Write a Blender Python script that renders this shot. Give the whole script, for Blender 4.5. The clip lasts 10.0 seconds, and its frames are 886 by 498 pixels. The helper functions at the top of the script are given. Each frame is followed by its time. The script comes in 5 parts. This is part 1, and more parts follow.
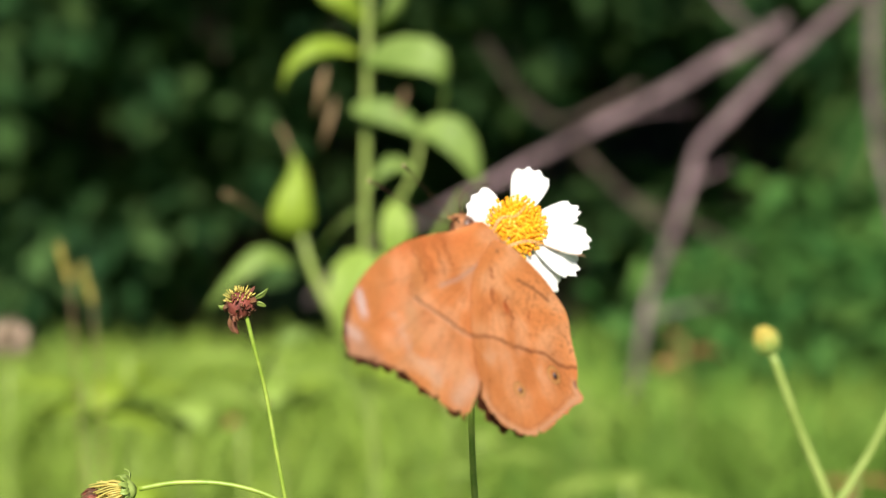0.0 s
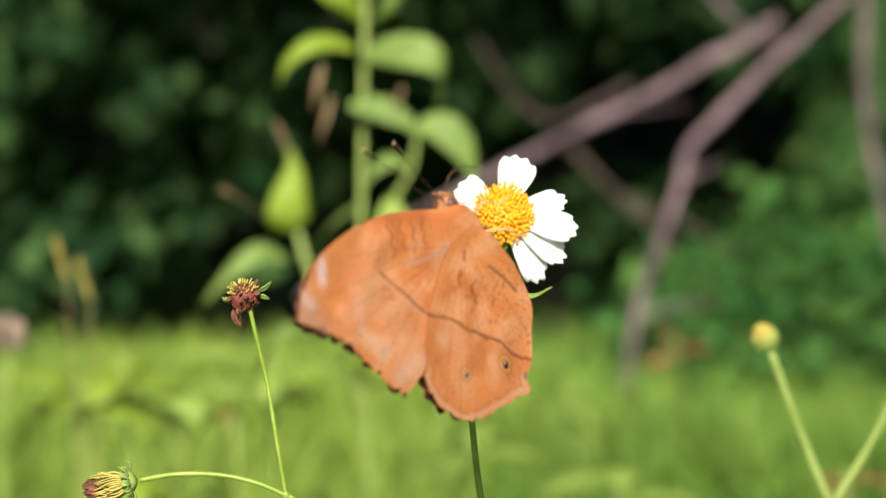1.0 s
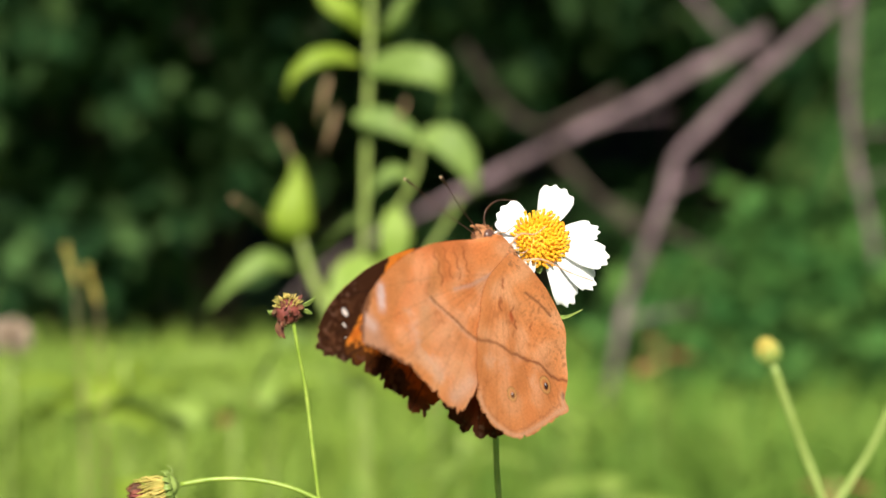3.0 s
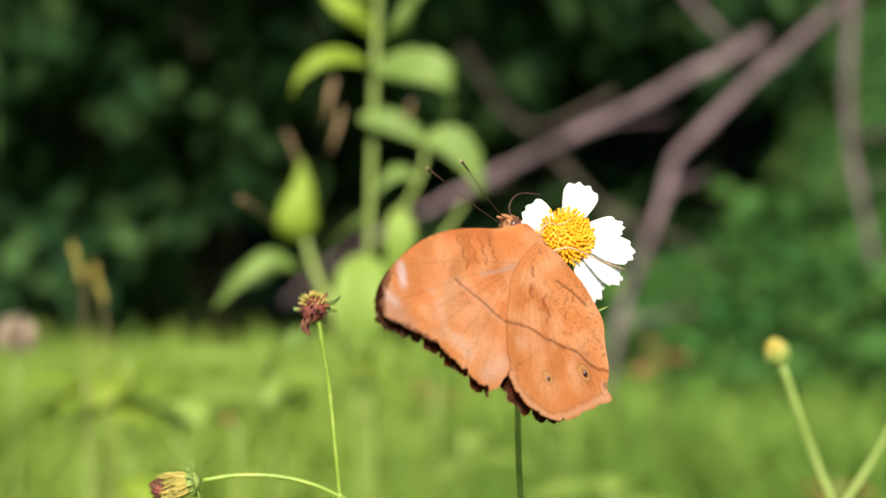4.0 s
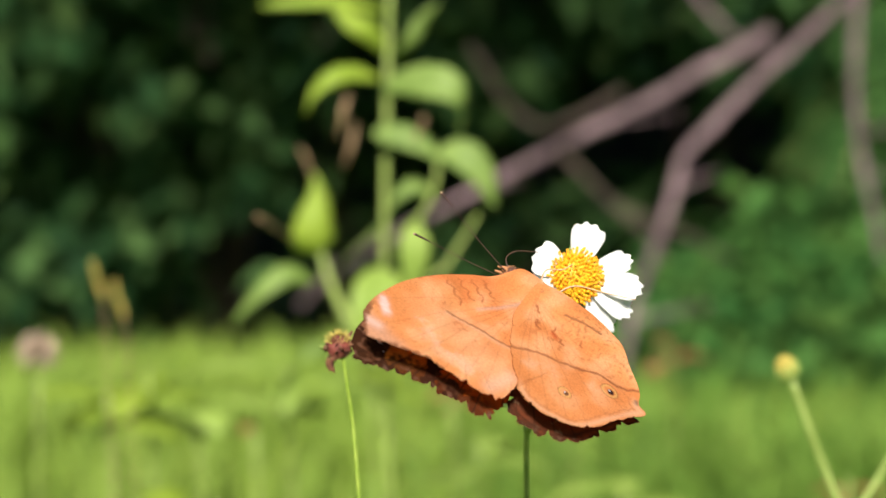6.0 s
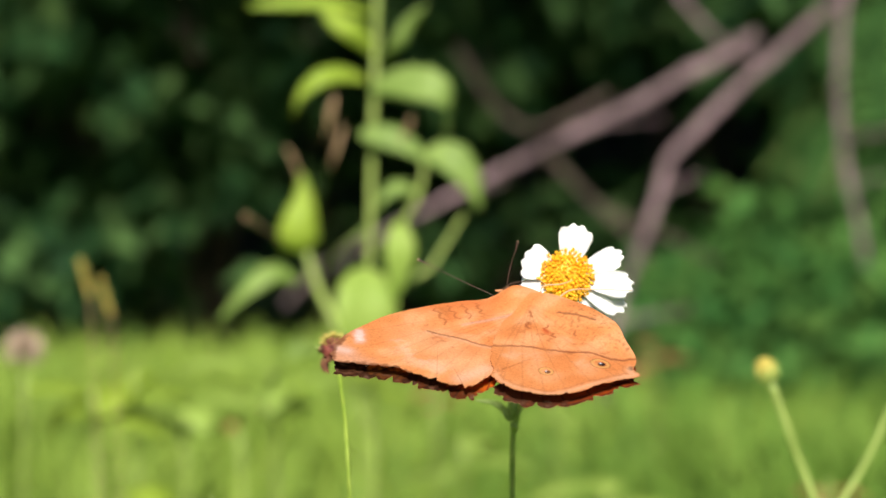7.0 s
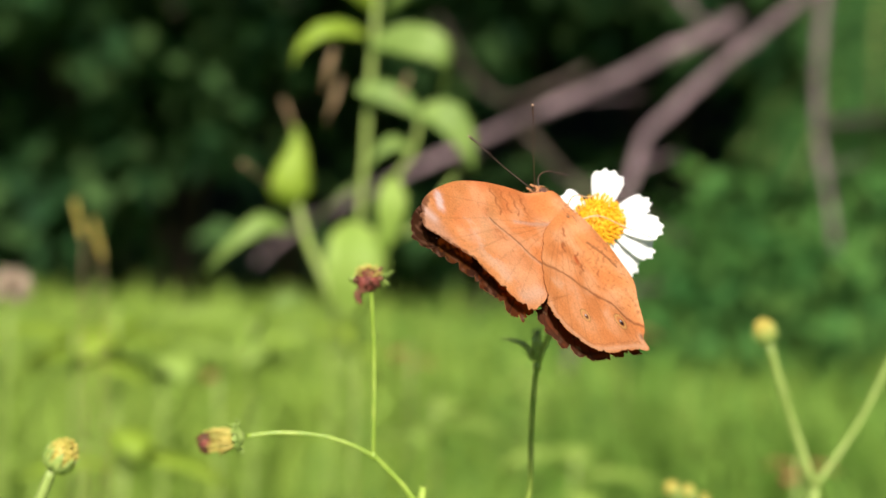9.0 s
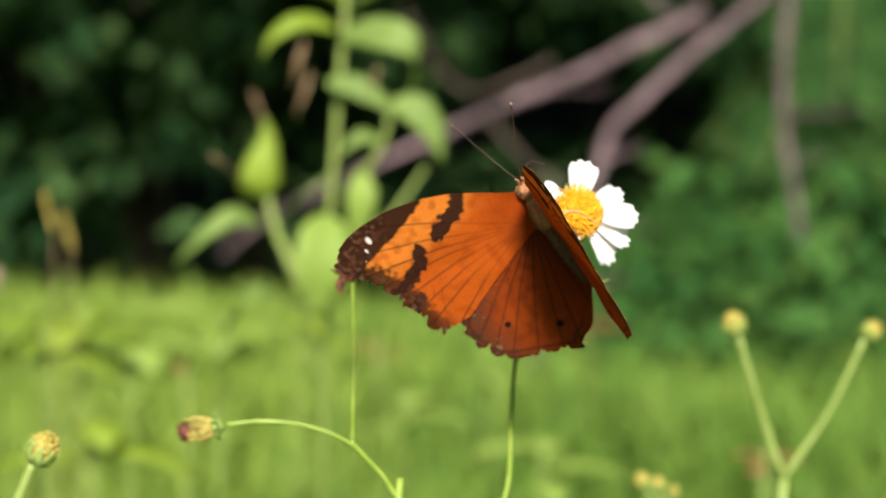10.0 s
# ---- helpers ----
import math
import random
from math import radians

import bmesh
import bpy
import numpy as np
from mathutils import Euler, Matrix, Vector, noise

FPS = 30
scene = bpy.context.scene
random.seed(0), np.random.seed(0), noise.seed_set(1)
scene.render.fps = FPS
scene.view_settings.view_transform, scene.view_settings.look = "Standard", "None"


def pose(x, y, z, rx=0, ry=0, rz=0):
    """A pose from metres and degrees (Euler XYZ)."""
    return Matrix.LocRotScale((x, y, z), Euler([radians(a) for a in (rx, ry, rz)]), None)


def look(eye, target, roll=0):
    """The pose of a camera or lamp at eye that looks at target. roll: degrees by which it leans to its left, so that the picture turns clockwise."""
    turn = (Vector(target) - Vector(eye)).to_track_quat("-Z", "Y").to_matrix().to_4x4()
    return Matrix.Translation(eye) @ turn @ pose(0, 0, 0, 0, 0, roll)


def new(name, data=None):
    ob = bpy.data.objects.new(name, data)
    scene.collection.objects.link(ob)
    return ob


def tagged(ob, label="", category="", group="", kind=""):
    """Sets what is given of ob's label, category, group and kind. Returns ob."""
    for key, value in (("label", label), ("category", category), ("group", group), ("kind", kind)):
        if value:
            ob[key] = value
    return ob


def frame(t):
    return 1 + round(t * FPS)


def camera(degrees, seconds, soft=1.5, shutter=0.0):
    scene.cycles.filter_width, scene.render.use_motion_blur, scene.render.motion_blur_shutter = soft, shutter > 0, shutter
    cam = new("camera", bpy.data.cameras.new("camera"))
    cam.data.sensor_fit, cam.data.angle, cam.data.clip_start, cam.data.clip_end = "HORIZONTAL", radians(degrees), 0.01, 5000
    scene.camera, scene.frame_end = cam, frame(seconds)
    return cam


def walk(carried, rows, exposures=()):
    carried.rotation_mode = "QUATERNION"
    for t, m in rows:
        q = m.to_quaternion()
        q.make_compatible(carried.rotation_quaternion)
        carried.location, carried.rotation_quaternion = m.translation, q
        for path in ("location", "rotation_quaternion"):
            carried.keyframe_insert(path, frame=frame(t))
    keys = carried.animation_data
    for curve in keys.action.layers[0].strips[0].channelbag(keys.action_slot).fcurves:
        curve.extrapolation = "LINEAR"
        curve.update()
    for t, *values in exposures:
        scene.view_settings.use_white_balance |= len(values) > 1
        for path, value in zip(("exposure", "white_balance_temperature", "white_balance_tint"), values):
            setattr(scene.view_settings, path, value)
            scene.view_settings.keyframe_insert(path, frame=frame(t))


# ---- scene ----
# ---- camera ----
cam = camera(24.0, 10.0, 1.5)
cam.data.dof.use_dof = True
cam.data.dof.focus_distance = 0.395
cam.data.dof.aperture_fstop = 14.0
PATH = [
    (0, look((0.0000, 0.0000, 0.7500), (-0.0000, 0.9945, 0.6455), -0.00)),
    (0.5, look((-0.0019, -0.0010, 0.7510), (-0.0015, 0.9936, 0.6468), 0.12)),
    (1, look((-0.0030, -0.0025, 0.7500), (0.0020, 0.9919, 0.6442), 0.30)),
    (1.5, look((-0.0045, -0.0079, 0.7516), (0.0040, 0.9865, 0.6461), 0.49)),
    (2, look((-0.0078, -0.0150, 0.7527), (0.0039, 0.9793, 0.6468), 0.81)),
    (2.5, look((-0.0108, -0.0206, 0.7549), (0.0025, 0.9738, 0.6502), 0.87)),
    (4, look((-0.0186, -0.0281, 0.7551), (-0.0011, 0.9664, 0.6516), 1.25)),
    (4.5, look((-0.0218, -0.0330, 0.7565), (-0.0028, 0.9616, 0.6548), 1.22)),
    (5, look((-0.0240, -0.0357, 0.7577), (-0.0023, 0.9589, 0.6566), 1.21)),
    (5.5, look((-0.0208, -0.0387, 0.7638), (-0.0087, 0.9556, 0.6575), 0.27)),
    (7, look((-0.0211, -0.0500, 0.7662), (-0.0012, 0.9442, 0.6603), 0.87)),
    (7.5, look((-0.0247, -0.0525, 0.7668), (-0.0001, 0.9414, 0.6589), 1.60)),
    (8, look((-0.0267, -0.0548, 0.7664), (0.0020, 0.9388, 0.6569), 2.17)),
    (8.5, look((-0.0303, -0.0571, 0.7647), (0.0030, 0.9358, 0.6507), 3.02)),
    (9, look((-0.0350, -0.0595, 0.7596), (0.0036, 0.9328, 0.6411), 3.61)),
    (9.5, look((-0.0376, -0.0622, 0.7603), (0.0119, 0.9291, 0.6377), 4.18)),
    (10, look((-0.0372, -0.0633, 0.7605), (0.0181, 0.9278, 0.6391), 3.73)),
]
walk(cam, PATH)


# ---- light ----
SUN = Vector((-0.06, -0.80, 0.59)).normalized()
world = bpy.data.worlds.new("sky")
scene.world = world
world.use_nodes = True
wt = world.node_tree
sky = wt.nodes.new("ShaderNodeTexSky")
sky.sky_type = "NISHITA"
sky.sun_disc = False
sky.sun_elevation = math.asin(SUN.z)
sky.sun_rotation = math.atan2(SUN.x, SUN.y)
wt.links.new(sky.outputs["Color"], wt.nodes["Background"].inputs["Color"])
wt.nodes["Background"].inputs["Strength"].default_value = 0.048
lamp = bpy.data.lights.new("sun", "SUN")
lamp.energy, lamp.angle, lamp.color = 4.8, radians(10.0), (1.0, 0.94, 0.82)
sun = new("sun", lamp)
sun.matrix_world = look(SUN * 10, (0, 0, 0))
scene.view_settings.exposure = 0.96


# ---- materials ----
def material(name, dark, light, scale=40.0, rough=0.6, bump=0.2, glow=0.0, vary=0.0, spots=None, spec=0.4, size=0.001):
    """Two colours mixed by a coarse and a fine noise; glow: share of light let through; vary: shift from piece to piece."""
    m = bpy.data.materials.new(name)
    m.use_nodes = True
    nt = m.node_tree
    n, lk = nt.nodes, nt.links
    bsdf, out = n["Principled BSDF"], n["Material Output"]
    co = n.new("ShaderNodeTexCoord")
    big, fine = n.new("ShaderNodeTexNoise"), n.new("ShaderNodeTexNoise")
    for t, s in ((big, scale), (fine, scale * 7)):
        t.inputs["Scale"].default_value = s
        t.inputs["Detail"].default_value = 4
        lk.new(co.outputs["Object"], t.inputs["Vector"])
    mixf = n.new("ShaderNodeMath")
    mixf.operation = "MULTIPLY_ADD"
    mixf.inputs[1].default_value = 0.35
    lk.new(fine.outputs["Fac"], mixf.inputs[0])
    add = n.new("ShaderNodeMath")
    add.operation = "MULTIPLY"
    add.inputs[1].default_value = 0.65
    lk.new(big.outputs["Fac"], add.inputs[0])
    lk.new(add.outputs[0], mixf.inputs[2])
    ramp = n.new("ShaderNodeValToRGB")
    ramp.color_ramp.elements[0].position, ramp.color_ramp.elements[1].position = 0.36, 0.64
    ramp.color_ramp.elements[0].color, ramp.color_ramp.elements[1].color = (*dark, 1), (*light, 1)
    lk.new(mixf.outputs[0], ramp.inputs["Fac"])
    colour = ramp.outputs["Color"]
    if vary:
        geo = n.new("ShaderNodeNewGeometry")
        hsv = n.new("ShaderNodeHueSaturation")
        rng = n.new("ShaderNodeMapRange")
        rng.inputs["To Min"].default_value, rng.inputs["To Max"].default_value = 1 - vary, 1 + vary
        lk.new(geo.outputs["Random Per Island"], rng.inputs["Value"])
        lk.new(rng.outputs["Result"], hsv.inputs["Value"])
        rng2 = n.new("ShaderNodeMapRange")
        rng2.inputs["To Min"].default_value, rng2.inputs["To Max"].default_value = 0.5 + vary * 0.06, 0.5 - vary * 0.06
        lk.new(geo.outputs["Random Per Island"], rng2.inputs["Value"])
        lk.new(rng2.outputs["Result"], hsv.inputs["Hue"])
        lk.new(colour, hsv.inputs["Color"])
        colour = hsv.outputs["Color"]
    lk.new(colour, bsdf.inputs["Base Color"])
    bsdf.inputs["Roughness"].default_value = rough
    bsdf.inputs["Specular IOR Level"].default_value = spec
    if bump:
        b = n.new("ShaderNodeBump")
        b.inputs["Strength"].default_value = bump
        b.inputs["Distance"].default_value = size
        lk.new(mixf.outputs[0], b.inputs["Height"])
        lk.new(b.outputs["Normal"], bsdf.inputs["Normal"])
    if glow:
        tr = n.new("ShaderNodeBsdfTranslucent")
        lk.new(colour, tr.inputs["Color"])
        mx = n.new("ShaderNodeMixShader")
        mx.inputs["Fac"].default_value = glow
        lk.new(bsdf.outputs[0], mx.inputs[1])
        lk.new(tr.outputs[0], mx.inputs[2])
        lk.new(mx.outputs[0], out.inputs["Surface"])
    return m


def scales(name, rough, glow):
    """Butterfly wing: the pigment comes from the scale pattern laid down on the wing, with a fine grain of scales."""
    m = bpy.data.materials.new(name)
    m.use_nodes = True
    nt = m.node_tree
    n, lk = nt.nodes, nt.links
    bsdf, out = n["Principled BSDF"], n["Material Output"]
    pig = n.new("ShaderNodeVertexColor")
    pig.layer_name = "pigment"
    co = n.new("ShaderNodeTexCoord")
    fine = n.new("ShaderNodeTexNoise")
    fine.inputs["Scale"].default_value, fine.inputs["Detail"].default_value = 2600, 3
    lk.new(co.outputs["Object"], fine.inputs["Vector"])
    rng = n.new("ShaderNodeMapRange")
    rng.inputs["From Min"].default_value, rng.inputs["From Max"].default_value = 0.25, 0.75
    rng.inputs["To Min"].default_value, rng.inputs["To Max"].default_value = 0.86, 1.12
    lk.new(fine.outputs["Fac"], rng.inputs["Value"])
    hsv = n.new("ShaderNodeHueSaturation")
    lk.new(rng.outputs["Result"], hsv.inputs["Value"])
    lk.new(pig.outputs["Color"], hsv.inputs["Color"])
    lk.new(hsv.outputs["Color"], bsdf.inputs["Base Color"])
    bsdf.inputs["Roughness"].default_value = rough
    bsdf.inputs["Specular IOR Level"].default_value = 0.08
    bsdf.inputs["Sheen Weight"].default_value = 0.0
    b = n.new("ShaderNodeBump")
    b.inputs["Strength"].default_value, b.inputs["Distance"].default_value = 0.25, 0.0002
    lk.new(fine.outputs["Fac"], b.inputs["Height"])
    lk.new(b.outputs["Normal"], bsdf.inputs["Normal"])
    tr = n.new("ShaderNodeBsdfTranslucent")
    lk.new(hsv.outputs["Color"], tr.inputs["Color"])
    mx = n.new("ShaderNodeMixShader")
    mx.inputs["Fac"].default_value = glow
    lk.new(bsdf.outputs[0], mx.inputs[1])
    lk.new(tr.outputs[0], mx.inputs[2])
    lk.new(mx.outputs[0], out.inputs["Surface"])
    return m


WING = scales("wing_scales", 0.7, 0.48)
SOIL = material("soil_and_mossy_litter", (0.060, 0.105, 0.018), (0.110, 0.180, 0.034), 6, 0.9, 0.6, size=0.02)
GRASS = material("grass_blades", (0.200, 0.308, 0.042), (0.298, 0.422, 0.084), 9, 0.6, 0.0, glow=0.42, vary=0.16, spec=0.2)
LUSH = material("lush_grass_blades", (0.125, 0.245, 0.034), (0.205, 0.330, 0.062), 9, 0.6, 0.0, glow=0.42, vary=0.18, spec=0.2)
# leaf green lowered below real foliage; some of the wood's shade is coloured in
HEDGE = material("shade_dark_hedge_leaves", (0.007, 0.025, 0.008), (0.056, 0.134, 0.040), 14, 0.7, 0.2, glow=0.25, vary=0.65, spec=0.1)
FERN = material("feathery_leaves", (0.018, 0.058, 0.014), (0.056, 0.138, 0.034), 14, 0.7, 0.2, glow=0.3, vary=0.4, spec=0.1)
LOWLEAF = material("low_shrub_leaves", (0.034, 0.100, 0.024), (0.090, 0.215, 0.048), 14, 0.7, 0.2, glow=0.3, vary=0.4, spec=0.1)
BARK = material("grey_brown_bark", (0.030, 0.020, 0.021), (0.270, 0.185, 0.205), 17, 0.85, 0.9, size=0.01)
# darker copy of the bark, with the shade of the wood in its colour
SHADEBARK = material("shaded_bark", (0.04, 0.028, 0.022), (0.11, 0.08, 0.065), 18, 0.85, 0.7, size=0.01)
HERBLEAF = material("soft_green_leaf", (0.150, 0.240, 0.044), (0.245, 0.350, 0.088), 60, 0.6, 0.3, glow=0.4, size=0.001)
PALELEAF = material("pale_yellow_green_leaf", (0.220, 0.340, 0.050), (0.315, 0.425, 0.090), 60, 0.6, 0.3, glow=0.4)
YOUNGLEAF = material("yellow_green_leaf", (0.200, 0.310, 0.020), (0.300, 0.400, 0.045), 60, 0.6, 0.3, glow=0.4)
HERBSTEM = material("pale_green_stem", (0.175, 0.240, 0.050), (0.265, 0.335, 0.092), 80, 0.5, 0.3)
DRYSTEM = material("dry_tan_stem", (0.160, 0.100, 0.050), (0.320, 0.220, 0.120), 80, 0.7, 0.3)
THINSTEM = material("smooth_green_stem", (0.150, 0.240, 0.024), (0.270, 0.345, 0.060), 300, 0.4, 0.15, size=0.0002)
BRACT = material("green_bract", (0.190, 0.280, 0.050), (0.320, 0.410, 0.110), 500, 0.45, 0.2, glow=0.2, size=0.0002)
PETAL = material("white_petal", (0.78, 0.77, 0.79), (0.86, 0.86, 0.86), 260, 0.55, 0.25, glow=0.3, size=0.0003)
FLORET = material("golden_floret", (0.74, 0.34, 0.008), (0.88, 0.49, 0.014), 700, 0.5, 0.2, glow=0.15, vary=0.2, size=0.0002)
FLORETDARK = material("orange_floret", (0.66, 0.27, 0.008), (0.80, 0.40, 0.012), 700, 0.6, 0.2, vary=0.3, size=0.0002)
WITHERED = material("withered_red_brown", (0.060, 0.016, 0.010), (0.200, 0.066, 0.034), 600, 0.7, 0.5, vary=0.4, size=0.0003)
STRAW = material("straw_yellow_floret", (0.420, 0.330, 0.060), (0.620, 0.520, 0.150), 500, 0.6, 0.3, glow=0.2, vary=0.25, size=0.0003)
YBUD = material("yellow_bud", (0.360, 0.300, 0.050), (0.520, 0.430, 0.100), 200, 0.6, 0.3, glow=0.2, vary=0.2, size=0.0005)
FUR = material("rusty_body_hair", (0.240, 0.095, 0.038), (0.440, 0.200, 0.090), 900, 0.8, 0.8, size=0.0004)
DARKFUR = material("dark_back_hair", (0.050, 0.022, 0.012), (0.130, 0.060, 0.030), 900, 0.8, 0.8, size=0.0004)
HORN = material("dark_brown_horn", (0.030, 0.014, 0.010), (0.070, 0.035, 0.022), 900, 0.5, 0.2, size=0.0001)
CLUB = material("pale_antenna_tip", (0.30, 0.20, 0.12), (0.50, 0.36, 0.24), 900, 0.6, 0.2, size=0.0001)
LEG = material("tan_leg", (0.40, 0.22, 0.12), (0.58, 0.36, 0.22), 900, 0.5, 0.2, size=0.0001)
EYE = material("brown_compound_eye", (0.070, 0.030, 0.020), (0.120, 0.060, 0.045), 3000, 0.3, 0.2, size=0.0001)
PINKDRY = material("faded_pink_flower", (0.27, 0.20, 0.14), (0.38, 0.29, 0.22), 200, 0.7, 0.4, vary=0.2)
REDLEAF = material("reddish_weed_leaf", (0.26, 0.12, 0.05), (0.38, 0.20, 0.08), 60, 0.5, 0.3, glow=0.3)


# ---- mesh helpers ----
def part(name, bm, mat, parent=None, label="", smooth=True):
    me = bpy.data.meshes.new(name)
    bm.to_mesh(me)
    bm.free()
    for mm in (mat if isinstance(mat, (list, tuple)) else [mat]):
        me.materials.append(mm)
    if smooth:
        me.polygons.foreach_set("use_smooth", [True] * len(me.polygons))
    ob = new(name, me)
    ob.parent = parent
    if label:
        tagged(ob, label)
    return ob


def thing(name, at, label, category, group="", kind=""):
    ob = new(name)
    ob.empty_display_size = 0.01
    ob.matrix_world = Matrix.Translation(at)
    return tagged(ob, label, category, group, kind)


def smooth_path(points, steps=8):
    """A Catmull-Rom curve through a few points."""
    p = [Vector(a) for a in points]
    p = [p[0] * 2 - p[1], *p, p[-1] * 2 - p[-2]]
    out = []
    for i in range(1, len(p) - 2):
        for k in range(steps):
            t = k / steps
            a, b, c, d = p[i - 1:i + 3]
            out.append(0.5 * ((2 * b) + (c - a) * t + (2 * a - 5 * b + 4 * c - d) * t * t + (3 * b - a - 3 * c + d) * t ** 3))
    out.append(p[-2])
    return out


def tube(bm, points, r0, r1=None, sides=8, steps=6, rough=0.0, mat=0, curve=True):
    """A tapered, round, slightly uneven tube along a curve."""
    r1 = r0 if r1 is None else r1
    pts = smooth_path(points, steps) if curve else [Vector(a) for a in points]
    rings, last = [], None
    for i, p in enumerate(pts):
        d = (pts[min(i + 1, len(pts) - 1)] - pts[max(i - 1, 0)]).normalized()
        if last is None:
            last = d.orthogonal().normalized()
        last = (last - d * last.dot(d)).normalized()
        other = d.cross(last)
        f = i / (len(pts) - 1)
        ring = []
        for k in range(sides):
            a = 2 * math.pi * k / sides
            r = (r0 + (r1 - r0) * f) * (1 + rough * noise.noise(p * 30 + Vector((k * 1.7, 0, 0))))
            ring.append(bm.verts.new(p + (last * math.cos(a) + other * math.sin(a)) * r))
        rings.append(ring)
    for a, b in zip(rings, rings[1:]):
        for k in range(sides):
            f = bm.faces.new((a[k], a[(k + 1) % sides], b[(k + 1) % sides], b[k]))
            f.material_index = mat
    for ring, flip in ((rings[0], True), (rings[-1], False)):
        f = bm.faces.new(list(reversed(ring)) if flip else ring)
        f.material_index = mat
    return bm


def ball(bm, centre, radii, turn=None, seg=16, rough=0.0, freq=1.0, mat=0):
    """An uneven ellipsoid."""
    start = len(bm.verts)
    m = Matrix.Translation(centre) @ (turn or Matrix()) @ Matrix.Diagonal((*radii, 1))
    made = bmesh.ops.create_uvsphere(bm, u_segments=seg, v_segments=max(6, seg * 2 // 3), radius=1)["verts"]
    for v in made:
        if rough:
            v.co *= 1 + rough * noise.noise(v.co * freq + Vector(centre) * 97)
        v.co = m @ v.co
    for f in {f for v in made for f in v.link_faces}:
        f.material_index = mat
    return bm


def blade(bm, spine, widths, side, fold=0.15, thick=0.0003, across=4, mat=0, teeth=0.0):
    """A leaf or petal with thickness: spine points, half widths, the way across it, and a fold along the midrib."""
    pts = [Vector(p) for p in spine]
    tops, unders = [], []
    for i, (p, w) in enumerate(zip(pts, widths)):
        d = (pts[min(i + 1, len(pts) - 1)] - pts[max(i - 1, 0)]).normalized()
        s = Vector(side)
        s = (s - d * s.dot(d)).normalized()
        n = d.cross(s)
        row, low = [], []
        for k in range(across + 1):
            u = 2 * k / across - 1
            ww = w * (1 + (teeth if (i % 2 and abs(u) == 1) else 0))
            q = p + s * (u * ww) + n * (abs(u) * w * fold)
            row.append(bm.verts.new(q + n * thick / 2))
            low.append(bm.verts.new(q - n * thick / 2))
        tops.append(row)
        unders.append(low)
    quads = []
    for i in range(len(pts) - 1):
        for k in range(across):
            quads.append((tops[i][k], tops[i][k + 1], tops[i + 1][k + 1], tops[i + 1][k]))
            quads.append((unders[i][k + 1], unders[i][k], unders[i + 1][k], unders[i + 1][k + 1]))
        for k in (0, across):
            q = (tops[i][k], tops[i + 1][k], unders[i + 1][k], unders[i][k])
            quads.append(q if k == 0 else q[::-1])
    for i in (0, len(pts) - 1):
        for k in range(across):
            q = (tops[i][k + 1], tops[i][k], unders[i][k], unders[i][k + 1])
            quads.append(q if i == 0 else q[::-1])
    for q in quads:
        bm.faces.new(q).material_index = mat
    return bm


def leaf_blade(bm, points, width, side, steps=5, teeth=0.12, fold=0.2, thick=0.0003, tip=0.35):
    """An egg-shaped, pointed, finely toothed leaf along a curve."""
    pts = smooth_path(points, steps)
    n = len(pts) - 1
    w = []
    for i in range(n + 1):
        t = i / n
        w.append(max(0.02 * width, width * (math.sin(math.pi * min(1, t ** (0.45 + tip))) ** 0.8) if 0 < t < 1 else 0.02 * width))
    return blade(bm, pts, w, side, fold, thick, 4, teeth=teeth)


def soup(name, verts, faces, mat, label, category, kind="stuff"):
    me = bpy.data.meshes.new(name)
    me.from_pydata(verts, [], faces)
    me.materials.append(mat)
    ob = new(name, me)
    return tagged(ob, label, category, kind=kind)


# ---- ground, grass, woodland edge ----
def rise(x, y):
    """Height of the ground: a flat meadow with small swells."""
    return 0.02 * math.sin(x * 1.3 + 0.4) * math.sin(y * 0.9) + 0.012 * math.sin(x * 4.1 + y * 3.3)


def build_ground():
    bm = bmesh.new()
    ticks = [-300, -120, -50, -25, -14] + [i * 0.5 for i in range(-20, 21)] + [14, 25, 50, 120, 300]
    grid = [[bm.verts.new((x, y, rise(x, y) if abs(x) < 12 and abs(y) < 12 else 0)) for y in ticks] for x in ticks]
    for a, b in zip(grid, grid[1:]):
        for k in range(len(ticks) - 1):
            bm.faces.new((a[k], b[k], b[k + 1], a[k + 1]))
    tagged(part("ground", bm, SOIL), "dark damp meadow soil under the grass", "ground", kind="structure")


